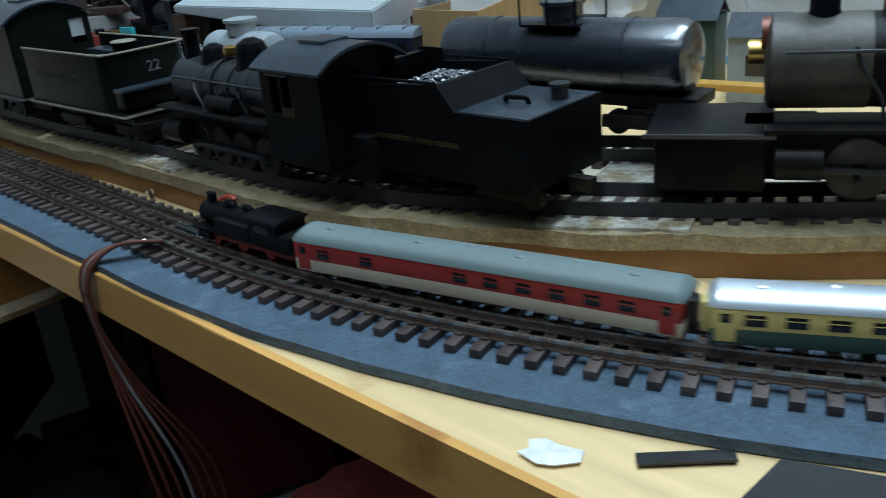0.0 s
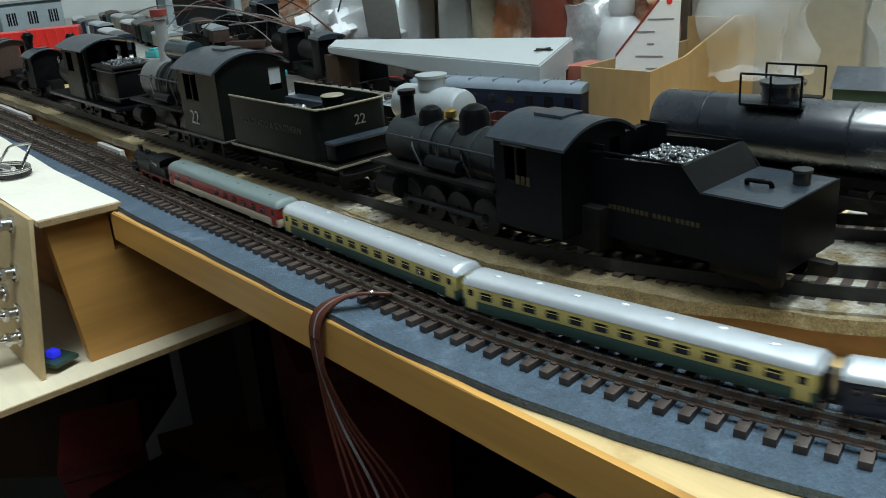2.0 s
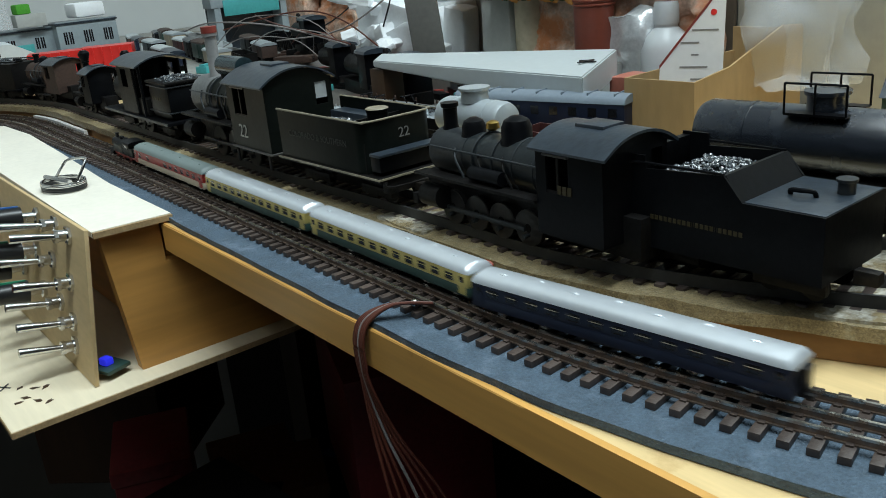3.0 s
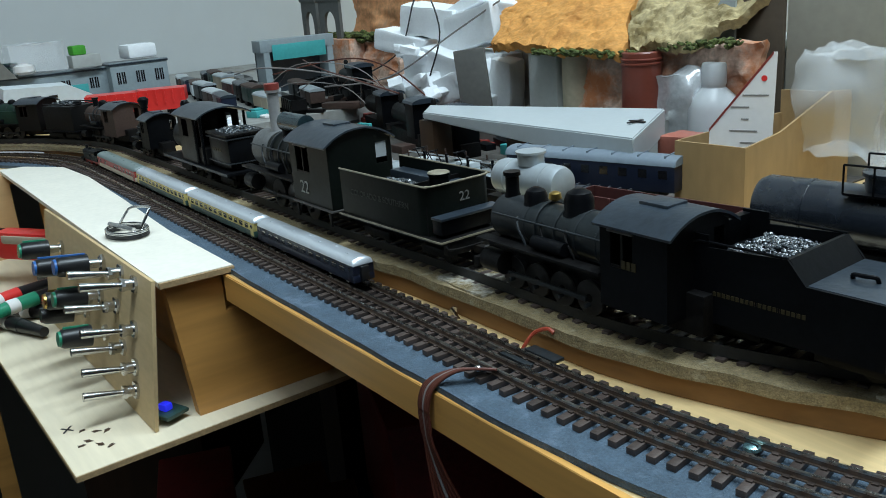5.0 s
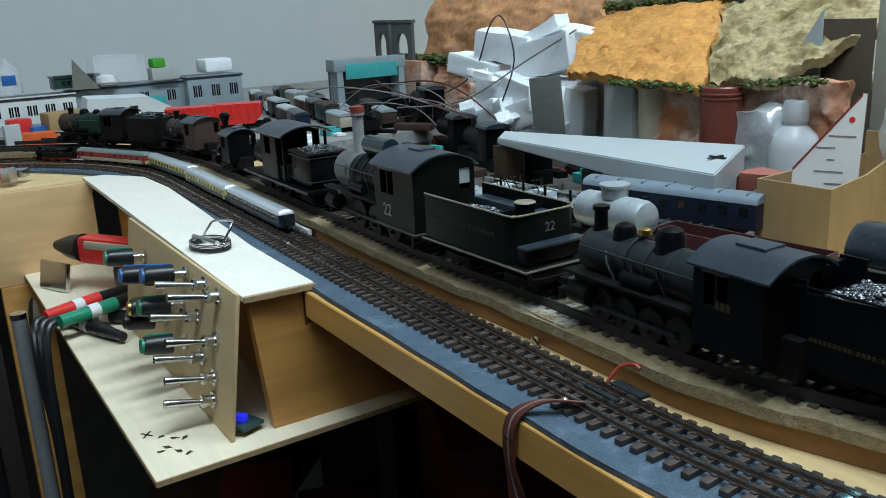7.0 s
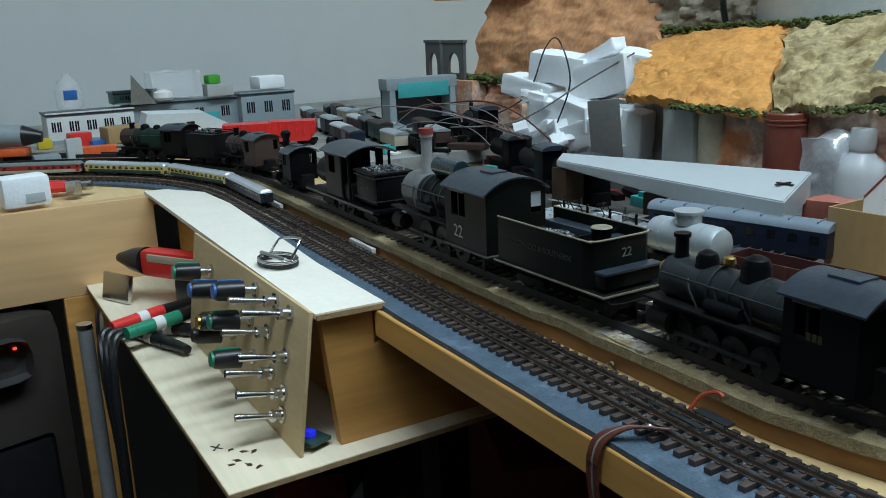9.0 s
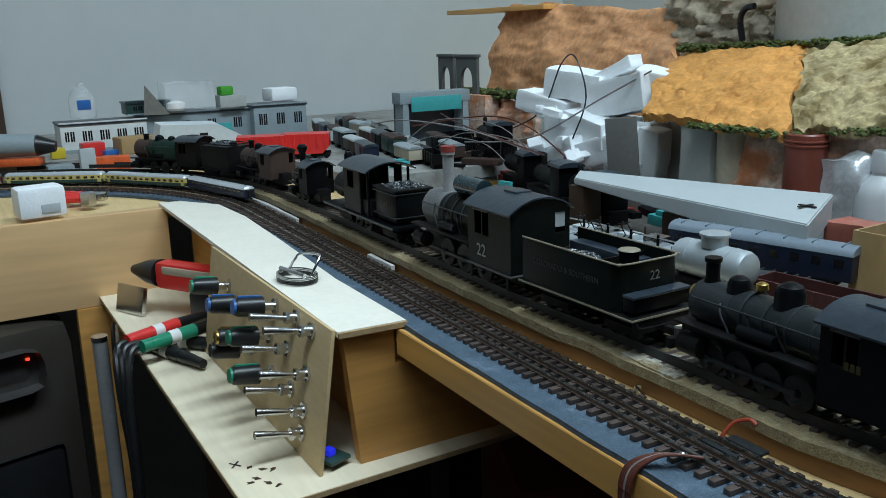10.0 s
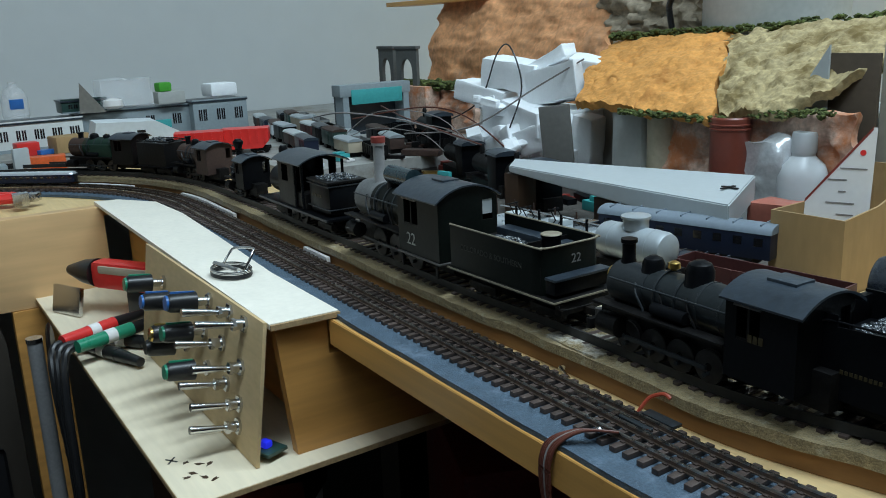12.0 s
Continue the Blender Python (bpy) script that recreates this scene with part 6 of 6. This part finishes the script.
# ---- small things by the near track ----
bm = B()
wires = thing("feeder_wires", 0, 0, 0, label="brown and grey feeder wires clipped over the table edge", category="wires")
for k in range(7):
    d = 4 + k * 0.7
    part("wire", sweep(B(), [(-11 + d, -12 + d * 0.3, 6.0 + d * 0.2), (-18 + d, -20, 6.2 + d * 0.3), (-25 + d * 1.2, -27.2, 3.6), (-27 + d * 1.3, -30.2, -3), (-27 + d * 1.3, -30.4, -12), (-26.5 + d * 1.3, -29.6, -21), (-25 + d * 1.5, -29 + k, -42), (-21 + d * 2.2, -28 + k * 3, -75), (-19 + d * 2.3, -24 + k * 3, -118), (-17 + d * 2.4, -16 + k * 5, -160)], 0.6, 8), M_GREYWIRE if k == 3 else M_COPPERWIRE, wires)
part("solder_joint", lathe(B(), [(1.4, 0), (1.6, 1.2), (0.6, 2)], 10, (-10, -12, 5.8)), M_STEEL, wires, "bright solder blob")
solid("red_wire", sweep(B(), [(-17, 13, 1), (-16, 15, 5), (-14, 18, 9.5), (-9, 20, 12), (-6, 20.5, 11)], 0.8, 8), M_REDWIRE, label="short red wire poking up beside the rails", category="wire")
nail = thing("bright_nail", -65, 20, 0.6, -25, "bright nail lying on the wood beside the track", "nail")
part("shank", cyl(B(), (-6, 0, 0.9), (5, 0, 0.9), 0.8, n=10), M_STEEL, nail)
part("head", cyl(B(), (-7, 0, 1.4), (-6, 0, 1.4), 1.6, n=14), M_STEEL, nail)
for x, y, m_ in ((84, 11, mat("bluish_zinc", (0.35, 0.62, 0.66), 0.25, metal=0.9)), (0.5, 0.5, M_STEEL)):
    sc = thing("screw", x, y, 5.3, label="shiny screw head between the rails", category="screw")
    part("screw_head", lathe(B(), [(2.6, 0), (2.4, 0.9), (1.2, 1.5)], 18), m_, sc)
    part("screw_slot", box(B(), -2, 2, -0.25, 0.25, 1.4, 1.6), M_BLKPLASTIC, sc)
sw = thing("point_motor", -8, 4, 5.3, -1, "grey metal point blades and tie bar between the rails", "points")
part("tie_bar", box(B(), -7, 9, -2.2, 0.2, 0, 1.2, 0.2), M_SMOKEBOX, sw)
part("blade", box(B(), -34, -2, -0.6, 0.2, 0.2, 1.9, 0.1), M_RAILTOP, sw)
part("throw_plate", box(B(), -4, 12, 7, 12, -0.4, 0.9, 0.3), M_SMOKEBOX, sw)
solid("paint_blot", extrude(B(), [(6 * math.cos(i * 0.628) * (1 + 0.3 * math.sin(i * 2.3)), 3.6 * math.sin(i * 0.628) * (1 + 0.3 * math.cos(i * 1.7))) for i in range(10)], 0, 0.25, "Z"), mat("white_filler", (0.75, 0.74, 0.70), 0.6), 153, -18.5, 0.7, 20, label="blot of white filler on the table edge", category="blot")
solid("black_card", box(B(), -9, 9, -1.7, 1.7, 0, 0.5), M_BLKPLASTIC, 174, -5.5, 0.7, 40, label="narrow strip of black card on the table", category="card")
solid("black_sheet", extrude(B(), [(0, 0), (3, 15), (40, 22), (60, -14), (6, -14)], 0, 0.8, "Z"), M_BLKPLASTIC, 187, -12, 0.8, 8, label="black sheet lying on the corner of the table", category="sheet")

# wire coil on the lid
coil = thing("wire_coil", -310, -42, 4.8, 12, "coil of bright wire with a looped handle on the lid", "wire coil")
for k in range(5):
    part("winding", sweep(B(), [(15 * math.cos(i * math.tau / 14), 11 * math.sin(i * math.tau / 14), 1.0 + k * 0.9) for i in range(15)], 0.7, 8), M_BLKPLASTIC if k < 3 else M_STEEL, coil)
part("handle", sweep(B(), [(-13, 3, 5), (-15, 8, 9), (-13, 12, 13), (8, 12, 16), (12, 9, 14), (13, 4, 8), (13, 2, 5)], 0.8, 8), M_STEEL, coil)
part("cross_bar", sweep(B(), [(-14, -3, 6), (0, -4, 6.6), (14, -3, 6)], 1.6, 8), M_STEEL, coil)
for k, (x, y) in enumerate([(-214, -100), (-222, -104), (-230, -98), (-219, -108), (-236, -103), (-209, -96), (-227, -93)]):
    solid("burn_mark", extrude(B(), [(2.2 * math.cos(i * 0.785) * (1 + 0.5 * math.sin(i * 2 + k)), 1.2 * math.sin(i * 0.785) * (1 + 0.4 * math.cos(i * 3 + k))) for i in range(8)], 0, 0.2, "Z"), M_DARKWOOD, x, y, -73.4, 30 + k * 17, label="small dark burn mark on the shelf", category="burn mark", group="burn marks")
bm = B()
for a in (35, -40):
    c_, s_ = math.cos(radians(a)), math.sin(radians(a))
    extrude(bm, [(-4 * c_ + 0.5 * s_, -4 * s_ - 0.5 * c_), (4 * c_ + 0.5 * s_, 4 * s_ - 0.5 * c_), (4 * c_ - 0.5 * s_, 4 * s_ + 0.5 * c_), (-4 * c_ - 0.5 * s_, -4 * s_ + 0.5 * c_)], 0, 0.15, "Z")
solid("pencil_cross", bm, M_BLKPLASTIC, -243, -109, -73.4, label="pencilled cross on the plywood shelf", category="mark")

# tools lying on the shelf behind the panel
for k, (x, y, z, rz, m_, nm) in enumerate([(-448, -111, -57.5, 114, M_BRIGHTRED, "red-handled marker resting on the shelf"), (-428, -104, -57.5, 111, M_GREENPLASTIC, "green-handled marker resting on the shelf"), (-452, -90, -68, 40, M_BLKPLASTIC, "black-handled tool resting on the shelf"), (-440, -104, -68, 20, M_BLKPLASTIC, "black-handled tool resting on the shelf")]):
    tl = thing("marker", x, y, z, rz, nm, "marker", "markers on the shelf")
    part("barrel", cyl(B(), (-18, 0, 0), (26, 0, 0), 4.6, 5.2, n=18), m_, tl)
    part("cap", cyl(B(), (26, 0, 0), (52, 0, 0), 4.9, 3.4, n=18), M_BLKPLASTIC, tl)
    part("sticker", cyl(B(), (4, 0, 0), (12, 0, 0), 5.3, n=18), M_PAPER, tl)
iron = thing("soldering_gun", -520, -62, -66, 32, "red and black soldering gun lying in the box", "soldering gun")
bm = B()
box(bm, -30, 40, -9, 9, 16, 40, 6)
part("casing", bm, M_BRIGHTRED, iron)
part("grip_stripe", box(B(), -20, 36, -9.8, 9.8, 30, 37, 2), M_BEIGE, iron)
part("nose", lathe(B(), [(12, -30), (10, -44), (4, -62)], 18, (0, 0, 28), "X"), M_BLKPLASTIC, iron)
part("trigger_grip", box(B(), 6, 30, -8, 8, -6, 18, 4), M_BLKPLASTIC, iron)
solid("metal_bracket", box(B(), -18, 18, -2, 2, 0, 24, 0.5), M_STEEL, -560, -104, -73, 25, label="bent sheet metal bracket with screws", category="bracket", rx=-12)
for k in range(3):
    solid("black_cable", sweep(B(), [(-430 - k * 6, -112 - k * 3, -60), (-425 - k * 8, -128 - k * 3, -62), (-414 - k * 6, -134 - k * 2, -90), (-404 - k * 8, -136, -160), (-396 - k * 6, -140, -330)], 3.0, 10), M_BLKPLASTIC, label="thick black cable hanging down from the shelf", category="cable", group="hanging cables")
bm = B()
cyl(bm, (-480, -141, -66), (-470, -143, -999), 5.6, n=24)
tube = thing("steel_tube", 0, 0, 0, label="pale grey metal tube standing beside the shelf", category="tube")
part("pipe", bm, M_POST, tube)
part("end_cap", cyl(B(), (-480, -141, -66), (-480, -141, -62.5), 6.0, n=24), M_STEEL, tube)
solid("pine_post", box(B(), -642, -628, -139, -101, -1000, -82.4, 0.8), M_PINE_Y, label="upright pine board under the cross board", category="post")
bm = B()
lathe(bm, [(22, 0), (24, 1.5), (22, 3)], 30, axis="X")
solid("round_lid", bm, M_GRIME, -462, -134, -72, 78, label="dark round metal lid hanging by the cables", category="lid")

# the left end of the table
wb = thing("white_adapter", -648, -156, 4.5, 8, "white plastic power adapter on the cross board", "adapter")
bm = B()
box(bm, -14, 14, -20, 20, 0, 27, 4)
part("case", bm, M_STYRO, wb)
part("socket", box(B(), 13.6, 14.6, -2, 14, 4, 12, 0.4), M_GREYPLASTIC, wb)
pl = thing("red_pliers", -700, -120, 4.5, 60, "pliers with red handles lying on the table", "pliers")
for sd in (-1, 1):
    part("handle", sweep(B(), [(-50, sd * 14, 5), (-20, sd * 10, 5), (6, sd * 3, 5)], 5, 10), M_BRIGHTRED, pl)
part("jaws", box(B(), 6, 30, -6, 6, 1, 9, 2), M_STEEL, pl)
solid("chrome_nut", lathe(B(), [(8, 0), (8, 12), (4, 12.2)], 6), M_STEEL, -675, -112, 4.5, label="large chrome nut lying on the table", category="nut")
dr = thing("hand_drill", -895, -150, 20.5, 70, "grey and black hand tool with an orange base", "hand tool")
part("body", cyl(B(), (-40, 0, 24), (20, 0, 22), 14, 12, n=20), M_BLUEGREY, dr)
part("nose", cyl(B(), (20, 0, 22), (40, 0, 20), 12, 6, n=20), M_BLKPLASTIC, dr)
part("base", box(B(), -44, 24, -12, 12, 0, 9, 3), mat("orange_tool_base", (0.70, 0.12, 0.03), 0.4), dr)
M_ORANGEPLASTIC = mat("orange_plastic", (0.70, 0.12, 0.03), 0.4)
for x, y, z, m_, a, b, h, rz, nm in ((-935, -106, 20.4, M_YELLOW, 9, 8, 12, 0, "small yellow plastic cup on the base board"), (-932, -67, 20.4, M_BRIGHTRED, 9, 13, 16, 8, "bright red plastic box on the base board"), (-930, -16, 20.4, M_CARTON, 14, 24, 20, 12, "small tan cardboard box beside the factory"),
        (-880, -58, 0.5, M_ORANGEPLASTIC, 10, 24, 24, -10, "flat orange-red plastic case"), (-872, -82, 0.5, M_GREYPLASTIC, 3, 9, 36, 15, "upright grey plastic plate"), (-872, -112, 0.5, M_BLUEGREY, 12, 14, 20, 0, "small blue-grey box among the clutter"), (-925, -48, 20.4, M_BLUEPLASTIC, 6, 9, 6, 20, "small blue plastic lid")):
    solid("small_box", box(B(), -a, a, -b, b, 0, h, 1.5), m_, x, y, z, rz, label=nm, category="box")

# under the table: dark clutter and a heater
heater = thing("fan_heater", -655, -262, -1000, 14, "dark brown heater with a dark grille and red lamp", "heater")
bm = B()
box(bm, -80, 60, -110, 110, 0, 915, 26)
part("casing", bm, M_HEATERCASE, heater)
part("grille", box(B(), 58, 62, -84, 84, 560, 800, 6), M_BLKPLASTIC, heater)
part("indicator_lamp", box(B(), 60, 62.4, 62, 65, 885, 887, 0.4), M_LEDRED, heater)
part("control_strip", box(B(), 58, 61.5, -74, 74, 858, 896, 14), mat("dim_control_strip", (0.035, 0.032, 0.03), 0.35), heater)
# Added black backdrop: stands in for the deep shade under the table.
solid("dark_curtain", box(B(), -900, 900, 260, 268, -1000, -10), mat("shade_black", (0.012, 0.010, 0.009), 0.95, vary=0.4, scale=12), label="added black sheet that keeps the space under the table dark", category="curtain", kind="structure")
und = random.Random(9)
UM = [M_DARKWOOD, M_GREYPLASTIC, mat("dark_carton", (0.30, 0.16, 0.07), 0.8, vary=0.25, scale=30), M_BLUEPLASTIC, mat("dim_red_bag", (0.22, 0.03, 0.035), 0.4, vary=0.3, scale=40), M_BROWN, M_GRIME]
for k in range(46):
    x, y = und.uniform(-560, 520), und.uniform(-40, 230)
    a, b, c_ = und.uniform(30, 90), und.uniform(25, 60), und.uniform(40, 150)
    z = und.choice((-480, -420, -360, -300, -520))
    bm = B()
    box(bm, -a, a, -b, b, 0, c_ - 12, 2)
    stored = thing("stored_box", x, y, z, und.uniform(-50, 50), "dim box stacked in the dark under the table", "box", "boxes under the table")
    part("box_body", bm, UM[k % len(UM)], stored)
    part("lid", box(B(), -a - 1.5, a + 1.5, -b - 1.5, b + 1.5, c_ - 12, c_, 2), UM[k % len(UM)], stored)
solid("storage_shelf", box(B(), -620, 640, -60, 258, -540, -521, 2), M_DARKWOOD, label="dark shelf under the table piled with boxes", category="shelf", kind="structure")
crumple("red_bag", 20, 60, -200, 50, 30, 60, mat("dull_red_plastic", (0.55, 0.12, 0.12), 0.35, vary=0.4, scale=40, bump=0.5), "crumpled red and white plastic bag under the table", "bag", 41)
solid("bag_prop", box(B(), -40, 40, -30, 30, 0, 100, 2), UM[2], 20, 60, -300, 15, label="dark carton under the red bag", category="carton")

motions()
